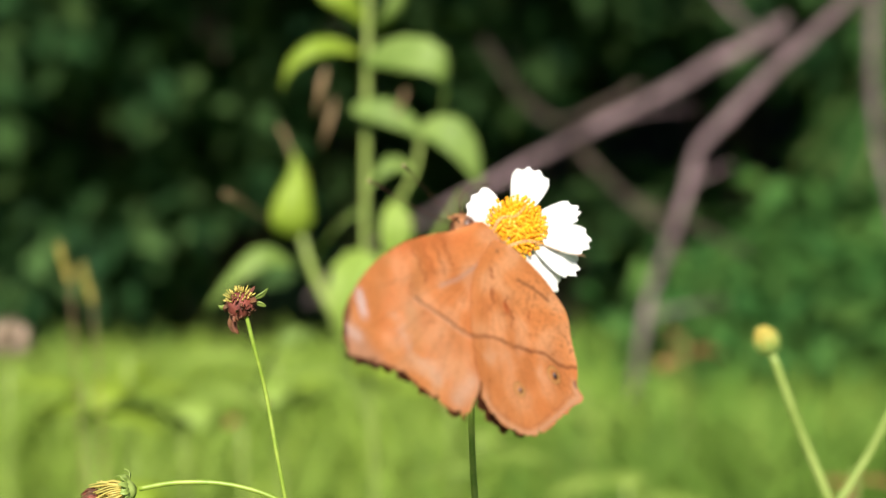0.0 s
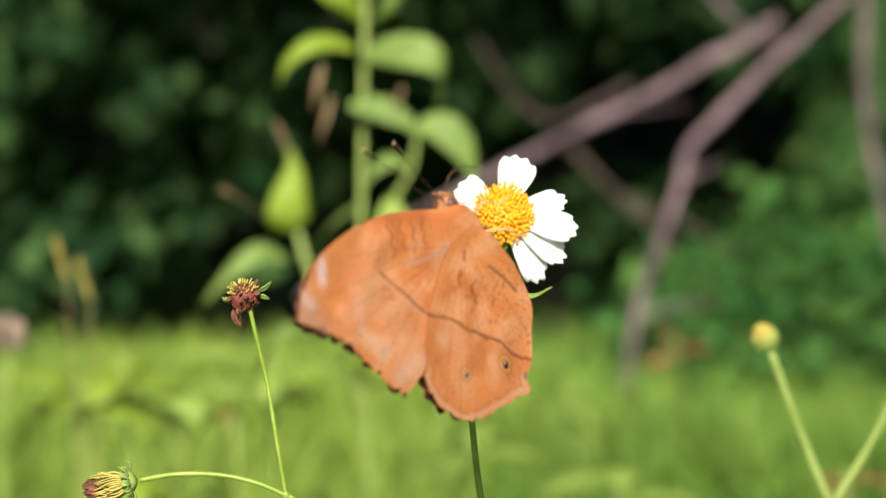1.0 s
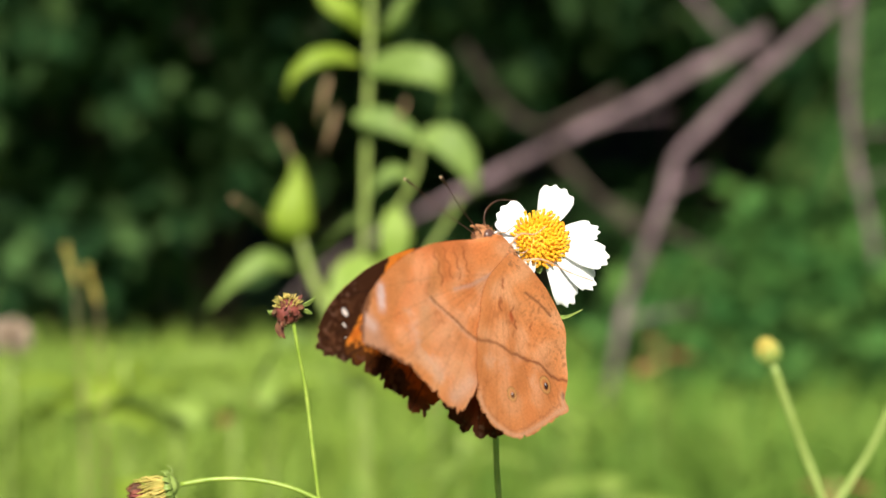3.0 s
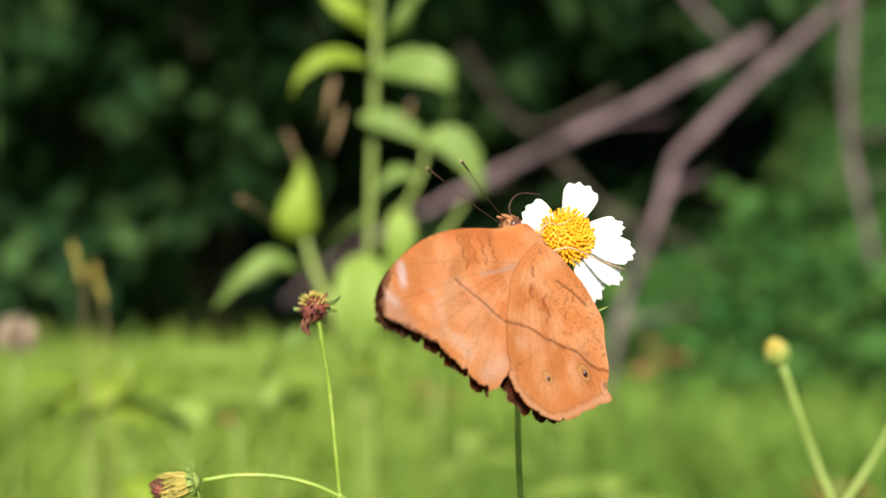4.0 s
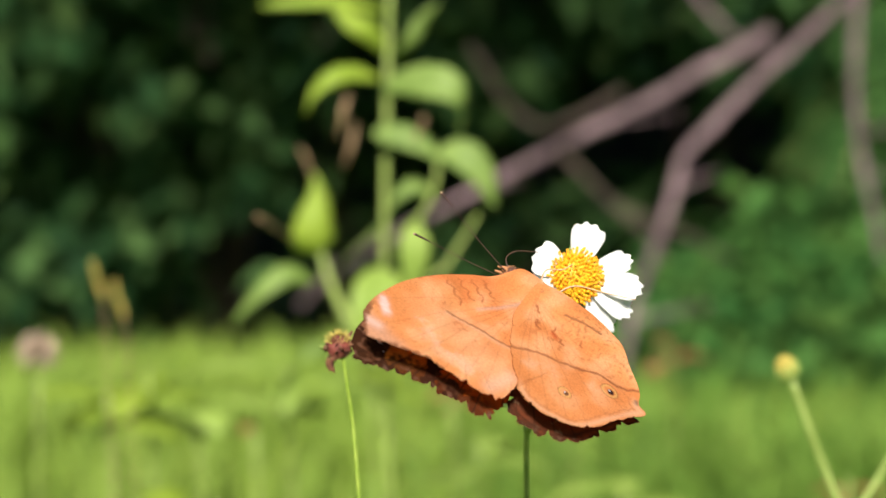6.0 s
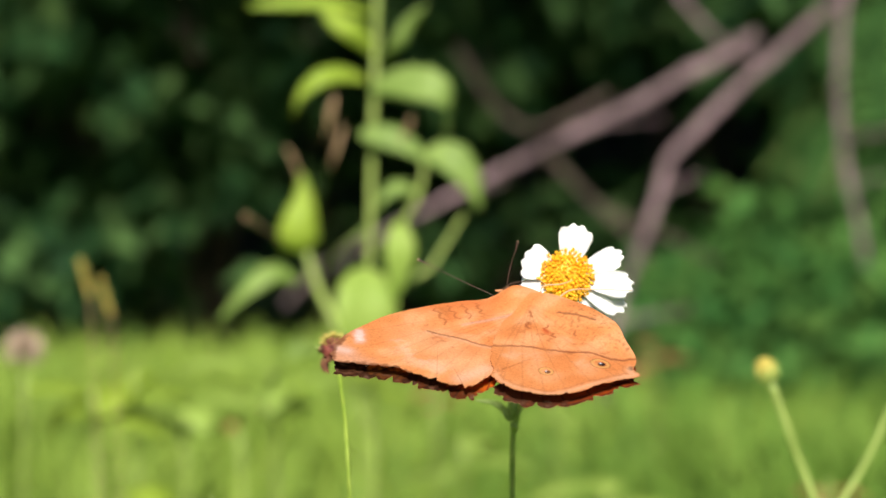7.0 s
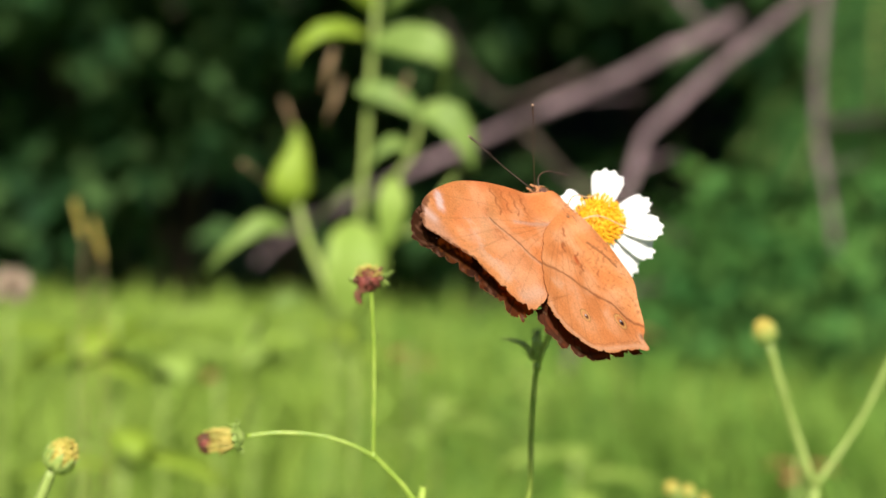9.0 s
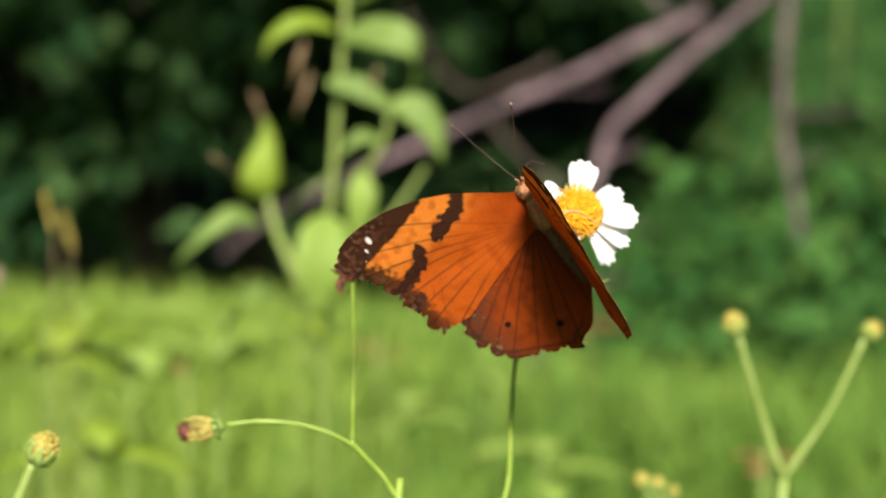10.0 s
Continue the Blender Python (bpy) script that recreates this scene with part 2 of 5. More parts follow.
def build_grass():
    rng = np.random.default_rng(4)
    n1, n2 = 62000, 70000
    x = np.concatenate([rng.uniform(-1.2, 1.2, n1) + rng.normal(0, 0.5, n1), rng.uniform(-9, 9, n2)])
    y = np.concatenate([rng.uniform(0.9, 3.4, n1) + rng.normal(0, 0.25, n1), rng.uniform(-7, 4.2, n2)])
    far = np.arange(n1 + n2) >= n1
    keep = (np.hypot(x, y) > 0.35) & (y < 4.2)
    x, y, far = x[keep], y[keep], far[keep]
    n = len(x)
    patch = np.sin(x * 3.1 + 1) * np.sin(y * 2.3) * 0.5 + np.sin(x * 7.3 + y * 5.1) * 0.3
    h = rng.uniform(0.17, 0.36, n) * (1 + 0.16 * patch)
    h = np.where((y < 0.9) & (np.abs(x) < 0.6), np.minimum(h, 0.30), h)
    h = h * np.interp(y, [2.2, 3.3, 4.2], [1, 0.78, 0.55])
    w = rng.uniform(0.0022, 0.0060, n) * np.where(far, 2.0, 1)
    a = rng.uniform(0, 2 * np.pi, n)
    lean = rng.uniform(0.05, 0.55, n) * h
    dx, dy = np.cos(a), np.sin(a)
    sx, sy = -dy * w, dx * w
    z0 = 0.02 * np.sin(x * 1.3 + 0.4) * np.sin(y * 0.9) + 0.012 * np.sin(x * 4.1 + y * 3.3) - 0.01
    cols = []
    for f, up, wid in ((0, 0, 1.0), (0.22, 0.45, 1.0), (0.6, 0.82, 0.75)):
        cx, cy, cz = x + dx * lean * f, y + dy * lean * f, z0 + h * up
        cols += [np.stack([cx - sx * wid, cy - sy * wid, cz], 1), np.stack([cx + sx * wid, cy + sy * wid, cz], 1)]
    cols.append(np.stack([x + dx * lean * 1.25, y + dy * lean * 1.25, z0 + h], 1))
    verts = np.stack(cols, 1).reshape(-1, 3)
    lush = x / np.maximum(y, 0.5) + 0.05 * np.sin(y * 4.0 + 1) + 0.04 * np.sin(x * 9.0) + rng.normal(0, 0.05, n) > 0.05
    for pick, mat, label in ((~lush, GRASS, "thick bright yellow-green meadow grass"), (lush, LUSH, "deeper green lush meadow grass beside the bushes")):
        own = verts.reshape(n, 7, 3)[pick].reshape(-1, 3)
        base = np.arange(int(pick.sum()))[:, None] * 7
        faces = (base + np.array([0, 1, 3, 2])).tolist() + (base + np.array([2, 3, 5, 4])).tolist() + (base + np.array([4, 5, 6])).tolist()
        soup("meadow_grass", own.tolist(), faces, mat, label, "grass")


def leaf_cloud(rng, clusters, per, length, spread, droop=0.4):
    """Many small pointed leaves round a few centres: vertices and faces."""
    c = np.repeat(np.asarray(clusters), per, 0)
    n = len(c)
    p = c + rng.normal(0, 1, (n, 3)) * spread
    d = rng.normal(0, 1, (n, 3)) + np.array([0, -0.35, -droop])
    d /= np.linalg.norm(d, axis=1)[:, None]
    up = rng.normal(0, 0.45, (n, 3)) + np.array([0, -0.3, 1])
    s = np.cross(d, up)
    s /= np.linalg.norm(s, axis=1)[:, None] + 1e-9
    nn = np.cross(s, d)
    L = rng.uniform(0.6, 1.25, n)[:, None] * length
    W = L * rng.uniform(0.2, 0.32, n)[:, None]
    cols = [p, p + d * L * 0.35 + s * W + nn * L * 0.07, p + d * L * 0.42, p + d * L * 0.35 - s * W + nn * L * 0.07, p + d * L - nn * L * 0.12]
    verts = np.stack(cols, 1).reshape(-1, 3)
    b = np.arange(n)[:, None] * 5
    faces = np.concatenate([b + np.array([0, 1, 2]), b + np.array([0, 2, 3]), b + np.array([1, 4, 2]), b + np.array([2, 4, 3])]).tolist()
    return verts.tolist(), faces


def build_shrub(at, width, depth, height, seed, mat, label, leaf=0.085, count=34, per=62, spread=0.08, name="shrub", low=0.06):
    rng = np.random.default_rng(seed)
    ob = thing(name, at, label, "shrub", "shrubs of the woodland edge")
    bm = bmesh.new()
    tips = []
    for k in range(7):
        a = rng.uniform(0, 2 * math.pi)
        r = rng.uniform(0.3, 0.8)
        top = (math.cos(a) * width * r, math.sin(a) * depth * r, height * rng.uniform(0.5, 0.9))
        mid = (top[0] * 0.35, top[1] * 0.35, top[2] * 0.5)
        if low > 0.2:   # rooted behind, arching forward
            root, mid, thick = (top[0] * 0.2, 0.85, -0.03), (top[0] * 0.6, 0.65, height * 0.75), 0.008
        else:
            root, thick = (0.02 * math.cos(a), 0.02 * math.sin(a), -0.03), 0.018
        tube(bm, [root, mid, top], thick, 0.004, 6, 4, 0.2)
        tips += [top, mid]
    part("trunk", bm, SHADEBARK, ob)
    cl = []
    while len(cl) < count:
        u = rng.uniform(-1, 1, 3)
        if 0.25 < np.hypot(np.hypot(u[0], u[1]), u[2]) < 1:
            cl.append((u[0] * width, u[1] * depth, height * ((0.98 + low) / 2 + (0.98 - low) / 2 * u[2])))
    if low > 0.2:
        tips = []
    v, f = leaf_cloud(rng, cl + tips, per, leaf, (spread, spread, spread * 0.7))
    me = bpy.data.meshes.new("crown")
    me.from_pydata(v, [], f)
    me.materials.append(mat)
    new("crown", me).parent = ob
    return ob


def build_fern(at, seed, length=0.5, fronds=9, mat=None, lean=(0, 0)):
    """A clump of feathery, twice-divided leaves."""
    rng = np.random.default_rng(seed)
    ob = thing("feathery_shrub", at, "mid-green feathery shrub with arching divided leaves", "shrub", "feathery shrubs")
    bm = bmesh.new()
    verts, faces = [], []
    for k in range(fronds):
        a = rng.uniform(0, 2 * math.pi)
        L = length * rng.uniform(0.7, 1.2)
        out = Vector((math.cos(a) + lean[0], math.sin(a) * 0.6 + lean[1], 0)) * L * 0.5
        z1 = L * rng.uniform(0.8, 1.3)
        pts = smooth_path([(0, 0, -0.02), tuple(out * 0.4 + Vector((0, 0, z1 * 0.8))), tuple(out * 0.8 + Vector((0, 0, z1))), tuple(out * 1.25 + Vector((0, 0, z1 * 0.75)))], 9)
        tube(bm, pts, 0.004, 0.001, 5, curve=False)
        for i in range(6, len(pts) - 1):
            d = (pts[i + 1] - pts[i - 1]).normalized()
            s = d.cross(Vector((0, 0, 1)))
            if s.length < 0.05:
                continue
            s.normalize()
            up = s.cross(d)
            for sign in (-1, 1):
                reach = 0.12 * math.sin(math.pi * (i - 4) / (len(pts) - 3)) + 0.02
                for q in range(9):
                    r = (q + 0.5) / 9
                    c = pts[i] + (s * sign + d * 0.35) * reach * r - up * reach * r * r * 0.4
                    for e in (-1, 1):
                        tip = c + (d * e * 0.8 + s * sign * 0.6) * 0.022 * (1.1 - 0.5 * r)
                        wv = s * sign * 0.005
                        b = len(verts)
                        verts += [c - wv, c + wv, (c + tip) / 2 + wv * 1.2 + up * 0.003, tip]
                        faces += [(b, b + 1, b + 2), (b, b + 2, b + 3)]
    part("stalk", bm, HERBSTEM, ob)
    me = bpy.data.meshes.new("foliage")
    me.from_pydata([tuple(v) for v in verts], [], faces)
    me.materials.append(mat or FERN)
    new("foliage", me).parent = ob
    return ob


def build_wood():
    """A dark wooded bank behind the shrubs; its near-black colour stands in for shade."""
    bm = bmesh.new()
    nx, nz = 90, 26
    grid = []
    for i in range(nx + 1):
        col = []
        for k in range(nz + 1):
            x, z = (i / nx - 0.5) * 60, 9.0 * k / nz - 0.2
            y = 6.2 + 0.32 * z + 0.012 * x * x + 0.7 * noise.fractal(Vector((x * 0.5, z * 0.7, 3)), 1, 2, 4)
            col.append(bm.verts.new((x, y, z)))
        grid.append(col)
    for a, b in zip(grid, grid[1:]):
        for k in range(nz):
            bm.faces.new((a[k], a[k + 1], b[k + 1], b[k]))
    m = material("shade_black_wood", (0.002, 0.005, 0.002), (0.006, 0.014, 0.005), 3, 0.9, 0.8, size=0.1)
    tagged(part("backdrop", bm, m), "wooded bank far behind the meadow, near-black to stand for deep shade", "woodland", kind="structure")


def build_limb(points, r0, r1, label, mat=None, knots=()):
    """A bare limb with knots, twigs' stubs and uneven bark; points in metres, the first is its origin."""
    o = Vector(points[0])
    ob = thing("dead_branch", o, label, "branch", "bare branches")
    bm = bmesh.new()
    pts = [tuple(Vector(p) - o) for p in points]
    tube(bm, pts, r0, r1, 14, 8, 0.32)
    curve = smooth_path(pts, 8)
    twigs = []
    for f in knots:
        p = curve[int(f * (len(curve) - 1))]
        r = r0 + (r1 - r0) * f
        ball(bm, p, (r * 1.25, r * 1.25, r * 1.45), None, 14, 0.35, 2.0)
        if len(twigs) < 2:
            twigs.append(p)
    part("limb", bm, mat or BARK, ob)
    for k, p in enumerate(twigs):
        bm = bmesh.new()
        tube(bm, [tuple(p), tuple(p + Vector((0.03 + 0.02 * k, -0.01, r0 * 2.2))), tuple(p + Vector((0.05 + 0.05 * k, -0.015, r0 * 4)))], r0 * 0.5, r0 * 0.2, 7, 5, 0.3)
        part("twig", bm, mat or BARK, ob)
    return ob


def build_tree(at, crown, seed):
    """An unseen tree added for its shade: tapered trunk, limbs and an overhanging crown of many leaves."""
    rng = np.random.default_rng(seed)
    ob = thing("shade_tree", at, "unseen tall tree added to shade the shrubs, with a dense overhanging dark green crown", "tree", "trees of the woodland edge")
    bm = bmesh.new()
    tube(bm, [(0, 0, -0.1), (0.05, -0.05, 1.2), (-0.03, -0.2, 2.4), (0.05, -0.5, 3.6)], 0.14, 0.06, 12, 6, 0.15)
    cl = []
    for k in range(9):
        c = np.array((*crown, 0)) * np.array([rng.uniform(-1, 1), rng.uniform(-1.0, 0.7), 0]) + np.array([0, -1.9, rng.uniform(2.1, 3.5)])
        tube(bm, [(0, -0.25, 2.2 + 0.12 * k), (c[0] * 0.5, c[1] * 0.5 - 0.1, c[2] * 0.5 + 1.4), tuple(c)], 0.045, 0.012, 7, 4, 0.15)
        cl.append(c)
    part("trunk", bm, SHADEBARK, ob)
    for k in range(80):
        cl.append(np.array([crown[0] * rng.uniform(-1.1, 1.1), -1.9 + crown[1] * rng.uniform(-1.1, 1.0), rng.uniform(1.95, 3.6)]))
    v, f = leaf_cloud(rng, cl, 110, 0.12, (0.22, 0.22, 0.17))
    me = bpy.data.meshes.new("crown")
    me.from_pydata(v, [], f)
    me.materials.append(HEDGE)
    new("crown", me).parent = ob
    return ob


STEP = 1 / 3688


def spot(a, b, d):
    """A place d metres ahead of the first stand, a steps to the right and b steps below the line of sight (a step is d / 3688)."""
    return Vector((a * STEP * d, d, 0.75 - d * (0.1051 + b * STEP)))


build_ground()
build_grass()
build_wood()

# dense dark shrubs along the wood's edge
DENSE = "dense dark green shrub at the woodland edge"
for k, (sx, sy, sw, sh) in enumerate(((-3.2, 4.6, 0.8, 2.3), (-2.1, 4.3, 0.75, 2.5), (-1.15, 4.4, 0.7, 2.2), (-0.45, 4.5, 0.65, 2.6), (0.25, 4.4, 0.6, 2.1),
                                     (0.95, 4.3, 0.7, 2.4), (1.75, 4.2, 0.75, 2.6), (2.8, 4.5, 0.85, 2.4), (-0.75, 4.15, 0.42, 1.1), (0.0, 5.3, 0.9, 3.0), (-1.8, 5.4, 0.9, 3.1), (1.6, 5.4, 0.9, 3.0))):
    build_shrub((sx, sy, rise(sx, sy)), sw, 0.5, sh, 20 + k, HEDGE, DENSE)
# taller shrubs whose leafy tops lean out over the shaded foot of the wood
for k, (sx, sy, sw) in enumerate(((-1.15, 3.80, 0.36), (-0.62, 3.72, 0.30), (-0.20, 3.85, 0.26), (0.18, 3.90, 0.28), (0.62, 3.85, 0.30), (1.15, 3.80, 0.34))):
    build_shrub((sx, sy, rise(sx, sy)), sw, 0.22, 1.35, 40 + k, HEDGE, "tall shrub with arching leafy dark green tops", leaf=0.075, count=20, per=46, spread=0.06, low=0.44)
# unseen trees added over the edge to keep sun off the shrubs
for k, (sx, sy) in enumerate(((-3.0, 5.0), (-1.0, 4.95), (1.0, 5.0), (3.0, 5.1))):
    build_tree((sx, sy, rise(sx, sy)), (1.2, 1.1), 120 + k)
# brighter low bush and feathery foliage
LOW = "low bright green leafy bush in the grass"
for k, (sx, sy, sw, sh) in enumerate(((0.52, 3.25, 0.22, 0.46), (0.80, 3.3, 0.25, 0.52), (1.2, 3.4, 0.3, 0.55), (0.66, 3.12, 0.2, 0.42), (0.44, 3.15, 0.16, 0.36))):
    build_shrub((sx, sy, rise(sx, sy)), sw, 0.18, sh, 60 + k, LOWLEAF, LOW, leaf=0.05, count=26, per=60, spread=0.05, name="low_bush")
for k, (sx, sy, ln) in enumerate(((0.86, 3.4, 0.50), (0.92, 3.5, 0.70), (1.05, 3.35, 0.60), (1.25, 3.5, 0.75), (0.80, 3.45, 0.60), (0.98, 3.45, 0.85), (0.70, 3.35, 0.32), (0.58, 3.3, 0.26), (0.48, 3.2, 0.22))):
    build_fern((sx, sy, rise(sx, sy)), 80 + k, ln)

# bare branches leaning across the shrubs
GREY = "bare grey-brown dead branch leaning over the grass"


def limb(coords, d, w0, w1, knots=(), label=GREY, mat=None, end=0.0):
    n = len(coords) - 1
    build_limb([spot(a, b, d + end * i / n) for i, (a, b) in enumerate(coords)], w0 * STEP * d / 2, w1 * STEP * d / 2, label, mat, knots)


limb([(-240, 96), (-206, 60), (-144, 10), (-34, -54), (86, -119), (176, -168), (296, -230), (396, -281), (480, -332), (540, -362), (606, -404)], 2.65, 8, 24, (0.4, 0.62, 0.82, 0.97, 0.9), end=0.09)
limb([(330, 330), (352, 190), (366, 99), (398, 0), (436, -112), (452, -176), (505, -236), (576, -311), (696, -421), (820, -540), (960, -700)], 2.67, 15, 21, (0.42, 0.18, 0.28, 0.6, 0.75))
limb([(818, 10), (798, -80), (776, -160), (760, -261), (756, -381), (761, -491), (780, -700)], 2.62, 11, 19, (0.3, 0.45, 0.6), "pale bare branch hanging beside the bushes")
limb([(70, -370), (96, -331), (146, -261), (206, -226), (276, -251), (346, -291)], 3.4, 8, 11, (), GREY, SHADEBARK)
limb([(236, -181), (256, -161), (326, -91), (386, -41), (420, 10)], 3.3, 9, 12, (), GREY, SHADEBARK)
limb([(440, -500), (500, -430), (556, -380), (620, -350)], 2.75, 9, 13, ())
limb([(330, -90), (400, -60), (470, -30), (545, 10)], 3.0, 9, 7, (), GREY, SHADEBARK)
limb([(-640, -110), (-560, -60), (-430, 35), (-380, 110)], 4.3, 13, 8, (), "thin brown fallen branch in the shade", SHADEBARK)

# ---- the tall herb behind the flower ----
HD = 0.98
HU = HD * STEP


def build_herb():
    o = spot(-139, 0, HD)
    o.z = 0
    ob = thing("tall_herb", o, "tall pale green herb with drooping toothed leaves", "plant")

    def q(a, b, y=0.0):
        return tuple(spot(a - 784, b - 441, HD + y) - o)

    bm = bmesh.new()
    tube(bm, [q(640, 560, 0.004), q(645, 441), q(648, 200), q(652, 60), q(655, -200), q(660, -480)], 0.00165, 0.00172, 10, 6, 0.12)
    tube(bm, [(0.012, 0.06, -0.02), (0.008, 0.05, 0.3), q(655, 700, 0.02), q(640, 560, 0.004)], 0.00138, 0.00149, 8, 6, 0.08)
    part("stem", bm, HERBSTEM, ob)
    bm = bmesh.new()
    tube(bm, [q(585, 550, 0.02), q(548, 470, 0.04), q(530, 405, 0.05)], 0.0026, 0.0015, 8, 6, 0.08)
    tube(bm, [q(652, 760, 0.02), q(615, 640, 0.02), q(585, 550, 0.02)], 0.00092, 0.00138, 8, 6, 0.08)
    part("side_stem", bm, HERBSTEM, ob)
    bm = bmesh.new()
    tube(bm, [q(648, 500), q(690, 440, -0.008), q(700, 370, -0.01), q(735, 300, -0.012), q(745, 235, -0.012)], 0.00160, 0.00115, 8, 6, 0.05)
    part("side_stem", bm, HERBSTEM, ob)
    bm = bmesh.new()
    tube(bm, [q(760, 440, -0.006), q(790, 390, -0.005), q(820, 340, -0.004)], 0.00138, 0.00103, 6, 6)
    tube(bm, [q(650, 520), q(700, 480, -0.003), q(760, 440, -0.006)], 0.00172, 0.00138, 6, 6)
    part("side_stem", bm, HERBSTEM, ob)
    leaves = (  # spine, half width, across, material
        ([q(640, 108), q(700, 96, -0.012), q(757, 104, -0.02), q(784, 140, -0.02), q(780, 196, -0.018)], 31, (0, 0.45, 1), HERBLEAF),
        ([q(640, 95), q(595, 80, -0.008), q(548, 88, -0.014), q(512, 118, -0.014), q(498, 160, -0.014)], 16, (0, 0.5, 1), YOUNGLEAF),
        ([q(620, 192, -0.008), q(670, 196, -0.012), q(715, 214, -0.014), q(748, 244, -0.014)], 22, (0, 0.45, 1), HERBLEAF),
        ([q(740, 228, -0.01), q(790, 232, -0.016), q(826, 272, -0.018), q(850, 334, -0.018)], 30, (0.2, 0.45, 1), HERBLEAF),
        ([q(650, 45), q(615, 5, -0.01), q(575, -20, -0.012), q(545, -60, -0.012)], 20, (0.8, 0.4, 0.4), YOUNGLEAF),
        ([q(655, 60), q(690, 30, -0.01), q(715, -15, -0.012), q(745, -50, -0.012)], 16, (0.8, 0.4, 0), HERBLEAF),
        ([q(650, -30), q(560, -50, -0.01), q(470, -48, -0.015), q(410, -40, -0.015)], 13, (0, 0.5, 1), YOUNGLEAF),
        ([q(520, 470, 0.012), q(470, 452, 0.004), q(415, 486, 0.0), q(358, 552, 0.002)], 20, (0, 0.6, 1), HERBLEAF),
        ([q(640, 365, 0.004), q(600, 395, 0.0), q(570, 430, 0.002), q(558, 462, 0.006)], 17, (0.6, 0.6, 0.5), HERBLEAF),
        ([q(735, 300, -0.012), q(700, 288, -0.016), q(672, 303, -0.018), q(650, 335, -0.018)], 14, (0, 0.6, 1), HERBLEAF),
        ([q(640, 440), q(638, 500, -0.012), q(634, 565, -0.014), q(628, 640, -0.01)], 56, (1, 0.3, 0), PALELEAF),
        ([q(700, 352, -0.01), q(700, 400, -0.016), q(698, 445, -0.016), q(694, 500, -0.014)], 28, (1, 0.35, 0.2), PALELEAF),
        ([q(560, 600), q(510, 600, -0.01), q(470, 640, -0.014), q(440, 720, -0.012)], 17, (0.6, 0.6, 0.6), HERBLEAF),
    )
    for pts, w, side, mat in leaves:
        bm = bmesh.new()
        leaf_blade(bm, pts, w * HU, side, 4)
        part("leaf", bm, mat, ob)
    bm = bmesh.new()
    leaf_blade(bm, [q(522, 418, 0.045), q(516, 392, 0.04), q(520, 350, 0.04), q(526, 310, 0.045), q(522, 266, 0.05)], 38 * HU, (1, 0.15, 0), 5, 0.15, 0.3, tip=0.02)
    part("leaf", bm, YOUNGLEAF, ob)
    for pts, w in (([q(578, 118, -0.006), q(568, 150, -0.01), q(564, 178, -0.008), q(558, 206, -0.004)], 5), ([q(594, 172, -0.004), q(584, 206, -0.008), q(576, 232, -0.008), q(568, 262, -0.004)], 4)):
        bm = bmesh.new()
        leaf_blade(bm, pts, w * HU, (1, 0.5, 0), 4, 0.3, 0.6)
        part("dry_leaf", bm, DRYSTEM, ob, "dry tan withered leaf")
    for pts in ([q(522, 290, 0.05), q(508, 250, 0.05), q(494, 222, 0.05)], [q(478, 395, -0.06), q(440, 368, -0.09), q(398, 343, -0.12)], [q(700, 205, -0.014), q(712, 180, -0.016), q(718, 160, -0.014)]):
        bm = bmesh.new()
        tube(bm, pts, 0.00057, 0.00103, 7, 5, 0.6)
        part("dry_tip", bm, DRYSTEM, ob, "dry tan withered shoot tip")
    return ob


build_herb()


# ---- yellow button buds among the grass ----
def build_button(tops, fork, base, label="soft yellow round flower bud on a thin green stem"):
    """Stems from a fork up to each bud: its place, half size and the way its stem rises."""
    ob = thing("yellow_bud_plant", (base[0], base[1], 0), label, "flower bud", "yellow button buds")
    o = Vector((base[0], base[1], 0))
    fork = fork - o
    bm = bmesh.new()
    tube(bm, [(0, 0, -0.02), tuple(fork * 0.5 + Vector((0.004, 0, 0))), tuple(fork)], 0.0017, 0.0014, 8, 6, 0.1)
    part("stem", bm, HERBSTEM, ob)
    for p, s, way in tops:
        p, way = Vector(p) - o, Vector(way).normalized()
        turn = way.to_track_quat("Z", "Y").to_matrix()
        near = p - way * s * 0.9
        bm = bmesh.new()
        tube(bm, [tuple(fork), tuple(fork.lerp(near, 0.5) + (fork.lerp(near, 0.5) - (fork + way * (near - fork).length / 2)) * -0.3), tuple(near)], 0.0022 * s / 0.0065, 0.0020 * s / 0.0065, 8, 6, 0.1)
        part("stem", bm, HERBSTEM, ob)
        bm = bmesh.new()
        for j in range(8):
            a = j * math.pi / 4
            d = turn @ Vector((math.cos(a), math.sin(a), 0))
            leaf_blade(bm, [tuple(near), tuple(near + d * s * 0.75 + way * s * 0.35), tuple(near + d * s * 0.92 + way * s * 1.35)], s * 0.36, tuple(d.cross(way)), 3, 0)
        part("calyx", bm, BRACT, ob)
        bm = bmesh.new()
        ball(bm, p, (s * 0.8, s * 0.8, s * 1.0), None, 12, 0.1, 3)
        for j in range(46):
            z = 1 - 1.5 * (j + 0.5) / 46
            a = j * 2.4
            r = math.sqrt(max(0, 1 - z * z))
            ball(bm, p + turn @ Vector((r * math.cos(a), r * math.sin(a), z * 1.3)) * s * 0.8, (s * 0.16,) * 3, None, 6, 0.2, 2)
        part("flower_bud", bm, YBUD, ob)
    return ob


